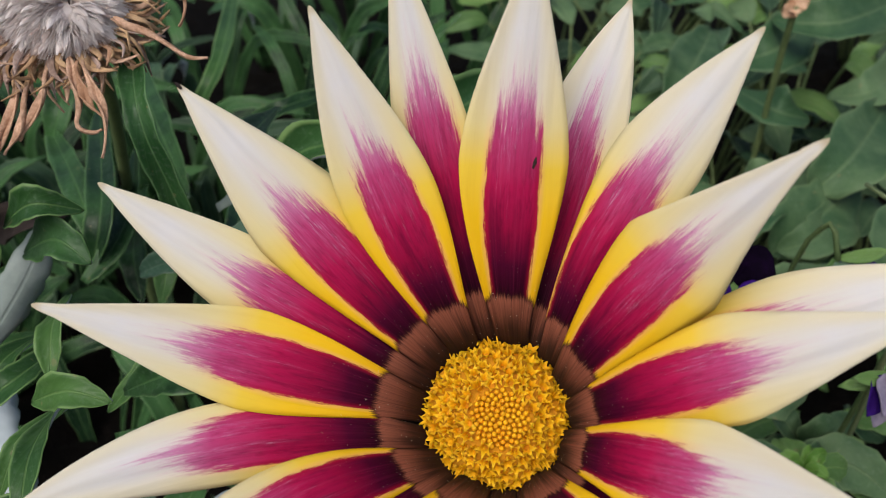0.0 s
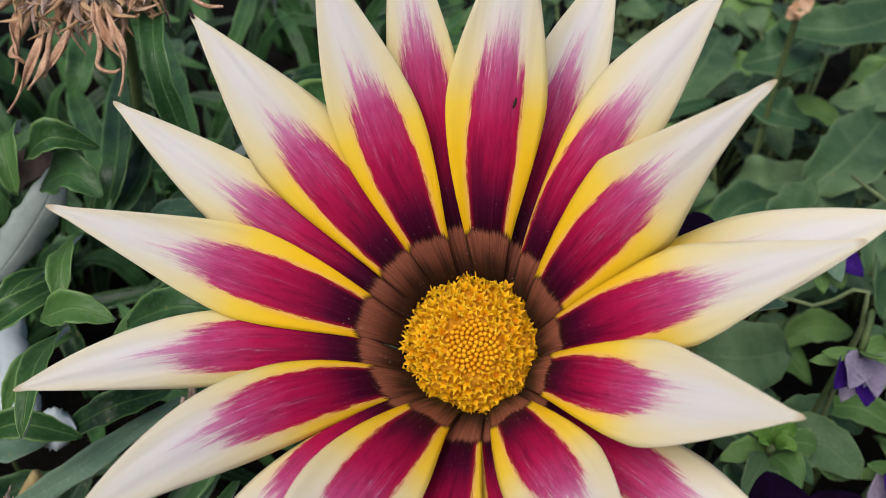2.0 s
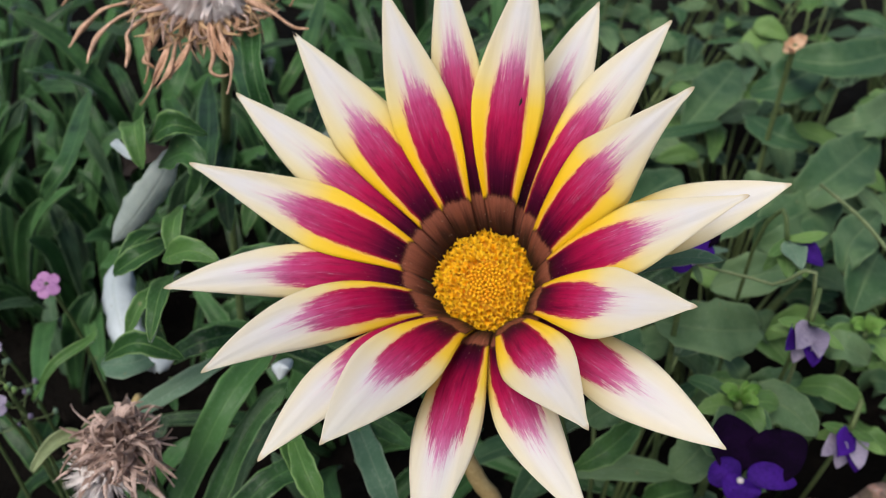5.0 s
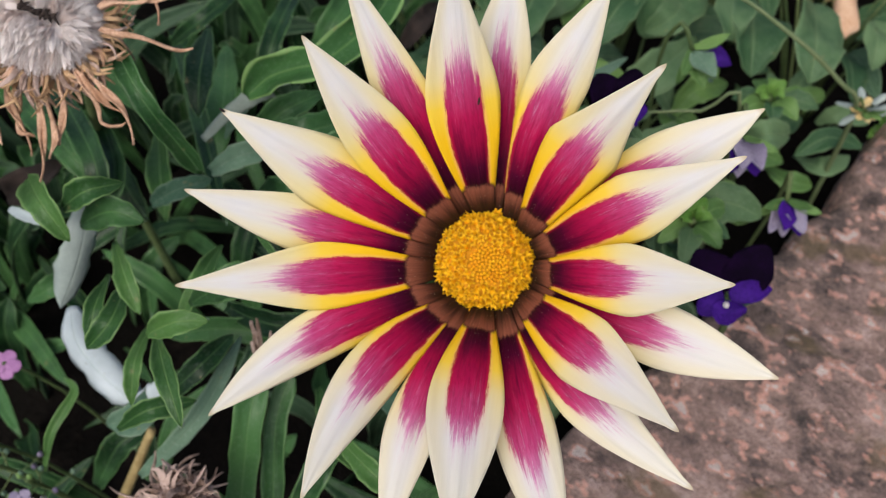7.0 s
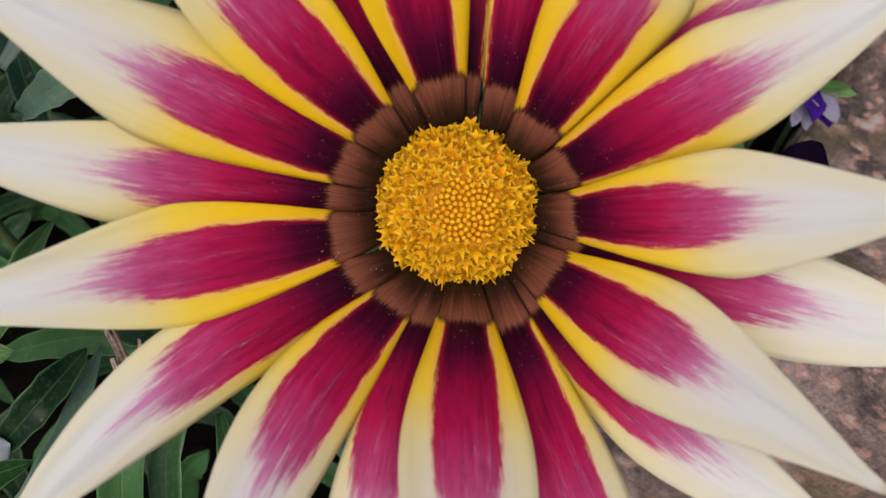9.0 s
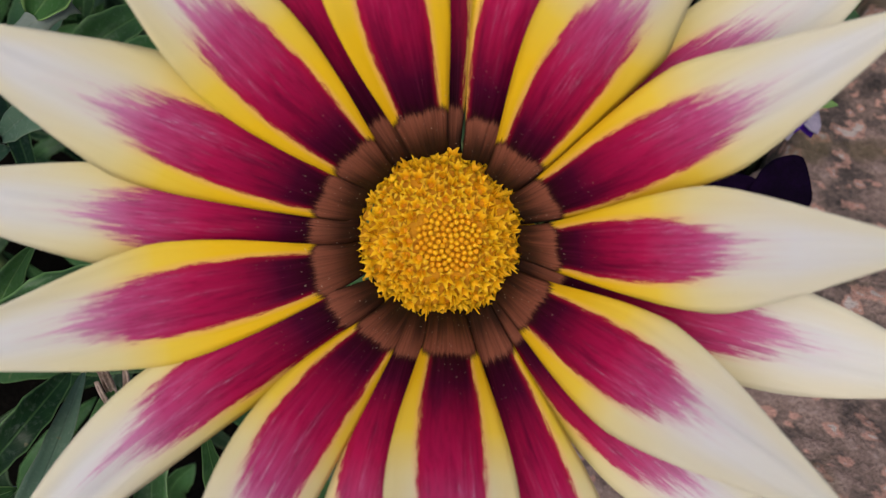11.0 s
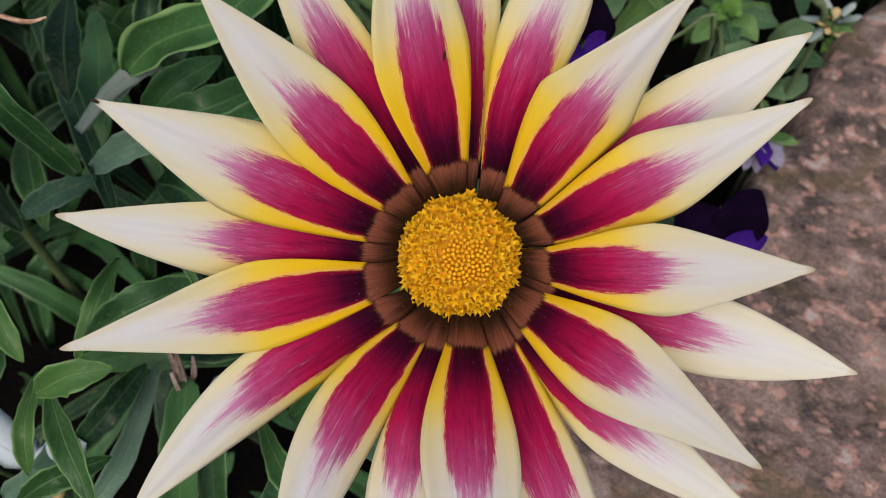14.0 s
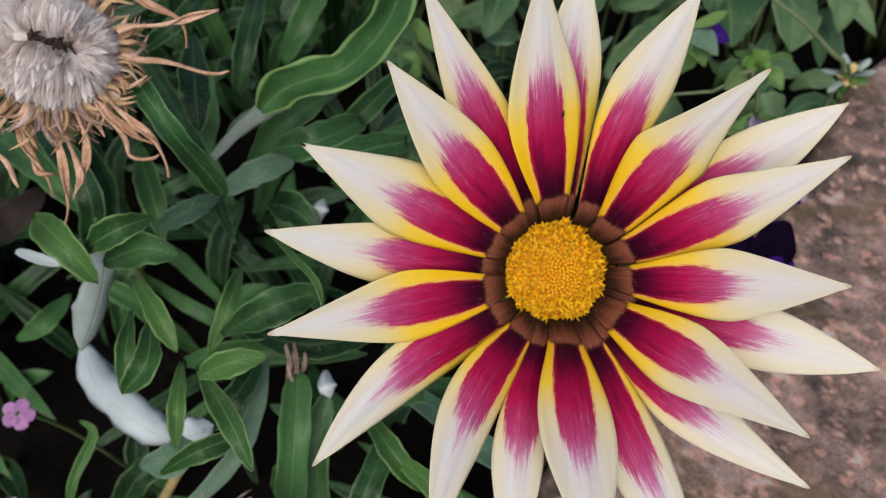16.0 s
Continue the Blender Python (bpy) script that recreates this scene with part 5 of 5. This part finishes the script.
    dry_ray([(-0.0376, 0.1120, 0.1642), (-0.0352, 0.1093, 0.1632), (-0.0326, 0.1063, 0.1620), (-0.0321, 0.1029, 0.1597)])
    dry_ray([(-0.0602, 0.1100, 0.1540), (-0.0639, 0.1069, 0.1504), (-0.0624, 0.1033, 0.1484), (-0.0621, 0.1003, 0.1463)])
    dry_ray([(-0.0620, 0.1113, 0.1542), (-0.0669, 0.1098, 0.1513), (-0.0700, 0.1070, 0.1481), (-0.0707, 0.1030, 0.1450)])
    dry_ray([(-0.0638, 0.1125, 0.1544), (-0.0698, 0.1119, 0.1517), (-0.0733, 0.1093, 0.1485), (-0.0762, 0.1071, 0.1458)])
    dry_ray([(-0.0645, 0.1157, 0.1564), (-0.0702, 0.1165, 0.1547), (-0.0757, 0.1177, 0.1536), (-0.0809, 0.1160, 0.1503)])
    dry_ray([(-0.0461, 0.1032, 0.1546), (-0.0449, 0.1000, 0.1528), (-0.0437, 0.0977, 0.1516), (-0.0419, 0.0957, 0.1509)])
    dry_ray([(-0.0603, 0.1213, 0.1621), (-0.0641, 0.1254, 0.1635), (-0.0671, 0.1290, 0.1649), (-0.0713, 0.1304, 0.1643)])
    dry_ray([(-0.0416, 0.1180, 0.1669), (-0.0379, 0.1195, 0.1694), (-0.0331, 0.1197, 0.1714), (-0.0319, 0.1184, 0.1709)])
    dry_ray([(-0.0511, 0.1236, 0.1672), (-0.0504, 0.1266, 0.1696), (-0.0520, 0.1308, 0.1720), (-0.0521, 0.1323, 0.1730)])
    # its stalk leans back into the clump
    tube([inv @ Vector(p) for p in ((-0.0505, 0.116, 0.1505), (-0.055, 0.131, 0.133), (-0.066, 0.152, 0.085), (-0.072, 0.162, -0.004))], [0.0013, 0.0011, 0.0012, 0.0014], STEM, "stalk", head, "", 14, 8)


build_dead_head()


def build_husk():
    """A spent head: a tangle of dry curled bracts."""
    c = Vector((-0.0533, 0.0530, 0.1010))
    husk = thing("spent_flower_head", c, "spent brown flower head of tangled dry curled bracts", "flower")
    rnd = random.Random(8)
    for k in range(230):
        up = Vector((rnd.gauss(-0.1, 0.75), rnd.gauss(-0.3, 0.65), rnd.gauss(0.4, 0.6))).normalized()
        ln = rnd.uniform(0.0045, 0.0105) * (1.4 if k % 6 == 0 else 1.0)
        c1, c2 = up.orthogonal().normalized(), up.cross(up.orthogonal()).normalized()
        ph, turns, rad = rnd.uniform(0, 6.3), rnd.uniform(-3.4, 3.4), rnd.uniform(0.0006, 0.0022)
        foot = up * 0.0012 + Vector((rnd.uniform(-1, 1), rnd.uniform(-1, 1), rnd.uniform(-1, 1))) * 0.0022
        line = []
        for i in range(9):
            s = i / 8
            q = ph + turns * s
            line.append(foot + up * ln * (s - 0.25 * s * s) + (c1 * math.cos(q) + c2 * math.sin(q)) * rad * s * 1.6 - Vector((0, 0, 0.0018 * s * s)))
        w = rnd.uniform(0.0004, 0.0011)
        rows = []
        for i, p in enumerate(line):
            d = (line[min(i + 1, 8)] - line[max(i - 1, 0)]).normalized()
            side = d.cross(c1 * math.cos(ph) + c2 * math.sin(ph)).normalized()
            nrm = side.cross(d)
            ww = w * (1 - (i / 8) ** 1.6 * 0.85)
            rows.append([p + side * ww * v + nrm * ww * 0.9 * v * v for v in (-1, 0, 1)])
        sheet(rows, 0.0002, [HUSK], "bract", husk)
    tube([(0, 0, -0.0005), (0.001, 0.001, -0.005), (0.003, 0.004, -0.03), (0.004, 0.008, -0.105)], [0.0018, 0.0013, 0.0010, 0.0012], STEM, "stalk", husk, "", 12, 8)
    fl, ff = [], []
    for k in range(320):
        d = Vector((rnd.gauss(-0.4, 0.6), rnd.gauss(-0.5, 0.5), rnd.gauss(-0.2, 0.5))).normalized()
        s = d.orthogonal().normalized() * 0.00045
        t = d.cross(s)
        i = len(fl)
        q = Vector((-0.0024, -0.0030, -0.0042))
        fl += [q + d * 0.002 + s, q + d * 0.002 - s * 0.5 + t * 0.9, q + d * 0.002 - s * 0.5 - t * 0.9, q + d * rnd.uniform(0.005, 0.008)]
        ff += [(i, i + 1, i + 3), (i + 1, i + 2, i + 3), (i + 2, i, i + 3), (i, i + 2, i + 1)]
    tagged(solid("down", fl, ff, FLUFF, husk, "tuft of off-white down"), kind="stuff")


build_husk()

# ---- violas ----
viola_flower = thing("viola_flower", (0.0535, 0.0648, 0.0930), "small viola with velvety black-purple upper and violet lower petals", "flower", group="violas")
viola_flower_far = thing("viola_flower", (0.0430, 0.0935, 0.1190), "small violet and dark purple viola behind the petals", "flower", group="violas")
leaf(viola_flower, [(0.0539, 0.0666, 0.0944), (0.0518, 0.0698, 0.0979), (0.0510, 0.0744, 0.1000)], 0.0087, [VELVET], "round", face=(-0.05, -0.60, 0.80), fold=0.15, wave=0.2, name="petal", nl=20, nw=10)
leaf(viola_flower, [(0.0546, 0.0665, 0.0943), (0.0591, 0.0683, 0.0972), (0.0648, 0.0711, 0.0985)], 0.0090, [VELVET], "round", face=(-0.05, -0.60, 0.80), fold=0.15, wave=0.2, name="petal", nl=20, nw=10)
leaf(viola_flower, [(0.0533, 0.0657, 0.0943), (0.0504, 0.0649, 0.0947), (0.0477, 0.0644, 0.0929)], 0.0058, [VIOLET], "round", face=(-0.05, -0.60, 0.80), fold=0.15, wave=0.2, name="petal", nl=20, nw=10)
leaf(viola_flower, [(0.0543, 0.0657, 0.0944), (0.0580, 0.0649, 0.0953), (0.0629, 0.0647, 0.0941)], 0.0045, [VIOLET], "round", face=(-0.05, -0.60, 0.80), fold=0.15, wave=0.2, name="petal", nl=20, nw=10)
leaf(viola_flower, [(0.0533, 0.0649, 0.0943), (0.0528, 0.0627, 0.0939), (0.0526, 0.0611, 0.0914)], 0.0065, [VIOLET], "round", face=(-0.05, -0.60, 0.80), fold=0.15, wave=0.2, name="petal", nl=20, nw=10)
leaf(viola_flower_far, [(0.0412, 0.0962, 0.1227), (0.0393, 0.0970, 0.1256), (0.0382, 0.0999, 0.1277)], 0.0069, [VELVET], "round", face=(0.06, -0.79, 0.61), fold=0.15, wave=0.2, name="petal", nl=20, nw=10)
leaf(viola_flower_far, [(0.0419, 0.0963, 0.1227), (0.0443, 0.0969, 0.1249), (0.0464, 0.0996, 0.1266)], 0.0069, [VELVET], "round", face=(0.06, -0.79, 0.61), fold=0.15, wave=0.2, name="petal", nl=20, nw=10)
leaf(viola_flower_far, [(0.0412, 0.0952, 0.1222), (0.0377, 0.0937, 0.1223), (0.0345, 0.0936, 0.1208)], 0.0046, [VIOLET], "round", face=(0.06, -0.79, 0.61), fold=0.15, wave=0.2, name="petal", nl=20, nw=10)
leaf(viola_flower_far, [(0.0419, 0.0953, 0.1222), (0.0440, 0.0941, 0.1221), (0.0467, 0.0943, 0.1204)], 0.0044, [VIOLET], "round", face=(0.06, -0.79, 0.61), fold=0.15, wave=0.2, name="petal", nl=20, nw=10)
leaf(viola_flower_far, [(0.0415, 0.0944, 0.1220), (0.0407, 0.0921, 0.1207), (0.0407, 0.0913, 0.1180)], 0.0055, [VIOLET], "round", face=(0.06, -0.79, 0.61), fold=0.15, wave=0.2, name="petal", nl=20, nw=10)

leaf(viola_clump, [(0.0270, 0.0645, 0.1385), (0.0330, 0.0642, 0.1422), (0.0388, 0.0625, 0.1438)], 0.0028, [GREY, VLEAF], "lance", face=(0, -0.45, 0.9), fold=0.3, wave=0.1)
tube([Vector(p) - viola_clump.matrix_world.translation for p in ((0.0430, 0.1050, 0.1105), (0.0510, 0.1014, 0.1116), (0.0601, 0.0976, 0.1124), (0.0680, 0.0960, 0.1100), (0.078, 0.115, 0.0))], [0.0003, 0.0003, 0.0004, 0.0006], OLIVE, "stem", viola_clump, "bare thin stem", 16, 6)
tube([Vector(p) - viola_clump.matrix_world.translation for p in ((0.0770, 0.1340, 0.1130), (0.0826, 0.1222, 0.1130), (0.0873, 0.1159, 0.1100), (0.0932, 0.1110, 0.1050), (0.0999, 0.1071, 0.0970), (0.1048, 0.1060, 0.0900), (0.1085, 0.1110, 0.0600), (0.110, 0.118, 0.0))], [0.0004, 0.0005, 0.0006, 0.0007], OLIVE, "stem", viola_clump, "bare olive stem", 20, 7)


def viola_fittings(plant, face, root):
    c = plant.matrix_world.translation
    inv = plant.matrix_world.inverted()
    f = Vector(face).normalized()
    tube([inv @ (c + f * 0.0006), inv @ (c + f * 0.0016 + Vector((0, 0, 0.0004))), inv @ (c + f * 0.0026)], [0.0004, 0.0007, 0.0003], EYE, "eye", plant, "small pale eye", 5, 8)
    tube([inv @ (c - f * 0.0005), inv @ (c - f * 0.006 + Vector((0, 0, 0.001))), inv @ (c - f * 0.010 - Vector((0, 0, 0.02))), inv @ Vector(root)], [0.0008, 0.0007, 0.0007, 0.0009], STEM, "stalk", plant, "", 12, 6)
    for k in range(5):
        a = 1.26 * k
        u = f.orthogonal().normalized()
        w = f.cross(u)
        d = u * math.cos(a) + w * math.sin(a)
        p = c - f * 0.0012
        leaf(plant, [p, p + d * 0.002 - f * 0.0004, p + d * 0.0042], 0.0016, [VLEAF], "lance", face, 0.2, 0.0, name="sepal", nl=5, nw=4)


viola_fittings(viola_flower, (-0.42, -0.55, 0.72), (0.052, 0.088, 0.0))
viola_fittings(viola_flower_far, (-0.2, -0.8, 0.55), (0.055, 0.115, 0.0))


def viola_bud(x, y, z, mats, seed, label, size=1.0):
    """A half-closed viola: crumpled petals in green sepals."""
    c = Vector((x, y, z))
    bud = thing("viola_bud", c, label, "flower bud", group="viola buds")
    rnd = random.Random(seed)
    nod = Vector((rnd.uniform(-0.4, 0.4), -0.7, -0.35)).normalized()
    for k in range(5):
        a = 1.26 * k + rnd.random()
        u = nod.orthogonal().normalized()
        d = (nod * 1.1 + (u * math.cos(a) + nod.cross(u) * math.sin(a)) * 0.7).normalized()
        leaf(bud, [c, c + d * 0.0026 * size, c + (d * 0.0048 + nod * 0.001) * size], 0.0034 * size, [mats[k % len(mats)]], "oval", (0, -0.7, 0.7), 0.4, 0.3, name="petal", seed=seed + k, nl=7, nw=4)
        d2 = (nod * 0.3 + (u * math.cos(a + 0.6) + nod.cross(u) * math.sin(a + 0.6)) * 0.9).normalized()
        leaf(bud, [c - nod * 0.001, c + d2 * 0.0025 * size, c + d2 * 0.0055 * size], 0.0017 * size, [VBRIGHT], "lance", (0, -0.6, 0.8), 0.2, 0.0, name="sepal", seed=seed + k, nl=5, nw=4)
    inv = bud.matrix_world.inverted()
    tube([inv @ (c - nod * 0.0005), inv @ (c - nod * 0.005 + Vector((0, 0, 0.003))), inv @ (c - nod * 0.010 - Vector((0, 0, 0.02))), inv @ Vector((x + 0.004, y + 0.022, 0))], [0.0006, 0.0005, 0.0005, 0.0006], STEM, "stalk", bud, "", 10, 6)


viola_bud(0.0835, 0.0925, 0.0790, (LILAC, VIOLET, LILAC, VIOLET), 1, "half-closed lilac and violet viola bud", 1.45)
viola_bud(0.0679, 0.1174, 0.1085, (GREY, VBRIGHT, VIOLET, GREY, VBRIGHT), 2, "pale green viola bud with a violet tip", 1.5)
viola_bud(0.0664, 0.0904, 0.1090, (LILAC, VIOLET, LILAC), 3, "fading lilac viola bud", 1.35)


# ---- small things among the leaves ----
def tiny_flower(x, y, z, mat, size, label):
    c = Vector((x, y, z))
    fl = thing("tiny_flower", c, label, "flower", group="tiny pink flowers")
    f = Vector((0.2, -0.6, 0.75)).normalized()
    u = f.orthogonal().normalized()
    w = f.cross(u)
    for k in range(5):
        d = u * math.cos(1.2566 * k) + w * math.sin(1.2566 * k)
        leaf(fl, [c, c + d * size * 0.55 + f * 0.0002, c + d * size], size * 0.85, [mat], "blunt", f, 0.15, 0.1, name="petal", seed=k, nl=6, nw=4, thick=0.0002)
    inv = fl.matrix_world.inverted()
    tube([inv @ c, inv @ (c - f * 0.004), inv @ (c + Vector((0.002, 0.006, -0.03))), inv @ Vector((x + 0.003, y + 0.012, 0))], [0.0006, 0.0004, 0.0004, 0.0005], STEM, "stalk", fl, "", 10, 5)


tiny_flower(-0.0848, 0.0916, 0.0998, PINK, 0.0030, "tiny five-petalled pink flower on a thin stalk")
tiny_flower(-0.0862, 0.0670, 0.0900, LILAC, 0.0026, "tiny pale lilac flower on a thin stalk")
tiny_flower(-0.0902, 0.0778, 0.0945, LILAC, 0.0014, "tiny lilac flower just opening")

withered = thing("withered_bloom", (0.1337, 0.1573, 0.0850), "folded cream-yellow withered bloom hanging over the stone", "flower")
for k in range(6):
    o = withered.matrix_world.translation
    d = Vector((0.0042 * math.cos(1.05 * k), 0.0042 * math.sin(1.05 * k), -0.013 - 0.0015 * (k % 3)))
    leaf(withered, [o, o + d * 0.5 + Vector((d.x * 0.5, d.y * 0.5, 0)), o + d], 0.0050, [CREAM], "blunt", (math.cos(1.05 * k), math.sin(1.05 * k), 0.1), -0.3, 0.3, name="petal", seed=k)
leaf(withered, [withered.matrix_world.translation, Vector((0.1285, 0.1445, 0.0750)), (0.1275, 0.1424, 0.0715)], 0.0062, [PEACH], "blunt", wave=0.5, fold=-0.4, name="petal")
tube([(0, 0, -0.001), (0.004, 0.006, 0.003), (0.014, 0.016, -0.03), (0.016, 0.02, -0.085)], [0.001, 0.001, 0.001, 0.0012], STEM, "stalk", withered, "", 10, 6)

faded = thing("faded_petal", (0.0853, 0.2057, 0.1141), "faded peach petal on a thin stalk", "flower")
for k in range(4):
    o = faded.matrix_world.translation
    d = Vector((0.0026 * math.cos(1.6 * k), 0.0016 * math.sin(1.6 * k), 0.0030 * math.sin(1.6 * k + 1)))
    leaf(faded, [o, o + d * 0.5, o + d], 0.004, [PEACH], "oval", (0, -0.8, 0.5), 0.3, 0.4, name="petal", seed=k)
tube([(0, 0, 0), (0.002, 0.006, -0.03), (0.004, 0.01, -0.115)], [0.0009, 0.0009, 0.001], STEM, "stalk", faded, "", 8, 6)


sprout = thing("bud_head", (0.1070, 0.1056, 0.0880), "head of pale yellow-green buds on a thin bent stem", "flower bud")
for k in range(20):
    o = sprout.matrix_world.translation
    a, h = 2.39996 * k, 1 - k / 14
    d = Vector((math.cos(a) * math.sqrt(max(1 - h * h, 0)), math.sin(a) * math.sqrt(max(1 - h * h, 0)) - 0.2, h)).normalized() * (0.0036 + 0.0014 * (k % 3))
    leaf(sprout, [o, o + d * 0.6, o + d + Vector((0, 0, -0.0006))], 0.0019, [(CREAM, VBRIGHT, PALE)[k % 3]], "blunt", d, -0.4, 0.2, name="bud", seed=k, nl=6, nw=4)


def lone(name, label, category, pts, width, mats, shape, **more):
    ob = thing(name, pts[0], label, category)
    leaf(ob, pts, width, mats, shape, name="blade", **more)


lone("yellowed_leaf", "curled yellow-olive dying leaf beside the spent head", "leaf", [(-0.0698, 0.0503, 0.094), (-0.0678, 0.0546, 0.096), (-0.0656, 0.0572, 0.096), (-0.0632, 0.0578, 0.095)], 0.0025, [OLIVE], "blunt", fold=0.9, wave=0.2)
lone("dry_leaf", "curled dark brown dry leaf among the green", "leaf", [(-0.0850, 0.1337, 0.1000), (-0.0761, 0.1299, 0.1080), (-0.0711, 0.1376, 0.1040)], 0.007, [DARKDRY], "oval", wave=0.5, fold=0.6)
lone("dry_leaf", "curled dark brown dry leaf over the soil", "leaf", [(0.0135, 0.1937, 0.0600), (0.0213, 0.1927, 0.0700), (0.0300, 0.2050, 0.0650)], 0.006, [DARKDRY], "oval", wave=0.4, fold=0.5)
sprig_dry = thing("dry_sprig", (-0.0383, 0.0825, 0.0900), "small withered brown sprig", "leaf")
for k, (dx, dy, dz, w) in enumerate(((0.0045, -0.0045, 0.020, 0.0006), (0.0030, -0.002, 0.017, 0.0008), (0.0020, -0.0055, 0.014, 0.0005), (0.0055, -0.0030, 0.013, 0.0006), (0.0038, -0.0040, 0.016, 0.0006))):
    o = sprig_dry.matrix_world.translation
    leaf(sprig_dry, [o, o + Vector((dx * 0.7, dy * 0.9, dz * 0.6)), o + Vector((dx, dy * 0.7, dz))], w, [HUSK], "lance", wave=0.6, fold=0.9, name="blade", seed=k)
lone("young_leaf", "small white felted young leaf", "leaf", [(-0.0301, 0.0772, 0.1000), (-0.0309, 0.0728, 0.1030), (-0.0313, 0.0717, 0.1000)], 0.0034, [FELT], "blunt", fold=-0.5)
lone("young_leaf", "small white felted young leaf", "leaf", [(-0.0221, 0.1048, 0.1060), (-0.0205, 0.1047, 0.1100), (-0.0189, 0.1089, 0.1070)], 0.0032, [FELT], "blunt", fold=-0.5)
straw = tagged(tube([(-0.0964, 0.0866, 0.0200), (-0.0817, 0.0804, 0.0500), (-0.0710, 0.0776, 0.0700), (-0.0620, 0.0764, 0.0860)], [0.0013, 0.0012, 0.0011, 0.0009], STRAW, "dry_stalk", None, "", 12, 8), "thick yellowed dry stalk rising from the soil", "stalk")


def sprig(x, y, z, seed):
    """A thin stem with small pale green buds."""
    rnd = random.Random(seed)
    c = Vector((x, y, z))
    sp = thing("flower_sprig", c, "thin sprig of tiny pale green flower buds", "plant", group="budding sprigs")
    tube([(0, 0, 0), (0.001, 0.003, -0.02), (0.002, 0.008, -z)], [0.0004, 0.0004, 0.0006], STEM, "stalk", sp, "", 8, 5)
    for k in range(9):
        a, h = 2.4 * k, -0.0012 * k
        o = Vector((math.cos(a), math.sin(a), 0)) * (0.0012 + 0.0006 * k)
        p = Vector((0, 0.0002 * k, h))
        q = p + o + Vector((0, 0, 0.0012))
        tube([p, p + o * 0.6 + Vector((0, 0, 0.0003)), q], [0.0002, 0.00018, 0.00018], STEM, "bud_stalk", sp, "", 4, 4)
        tube([q - Vector((0, 0, 0.0004)), q, q + Vector((0, 0, 0.0006)), q + Vector((0, 0, 0.0011))], [0.0003, 0.0006, 0.0006, 0.0002], rnd.choice((VBRIGHT, GREY, LILAC)), "bud", sp, "", 5, 6)


sprig(-0.0905, 0.0750, 0.0930, 1)
sprig(-0.0860, 0.0720, 0.0880, 2)
sprig(-0.0930, 0.0690, 0.0860, 3)
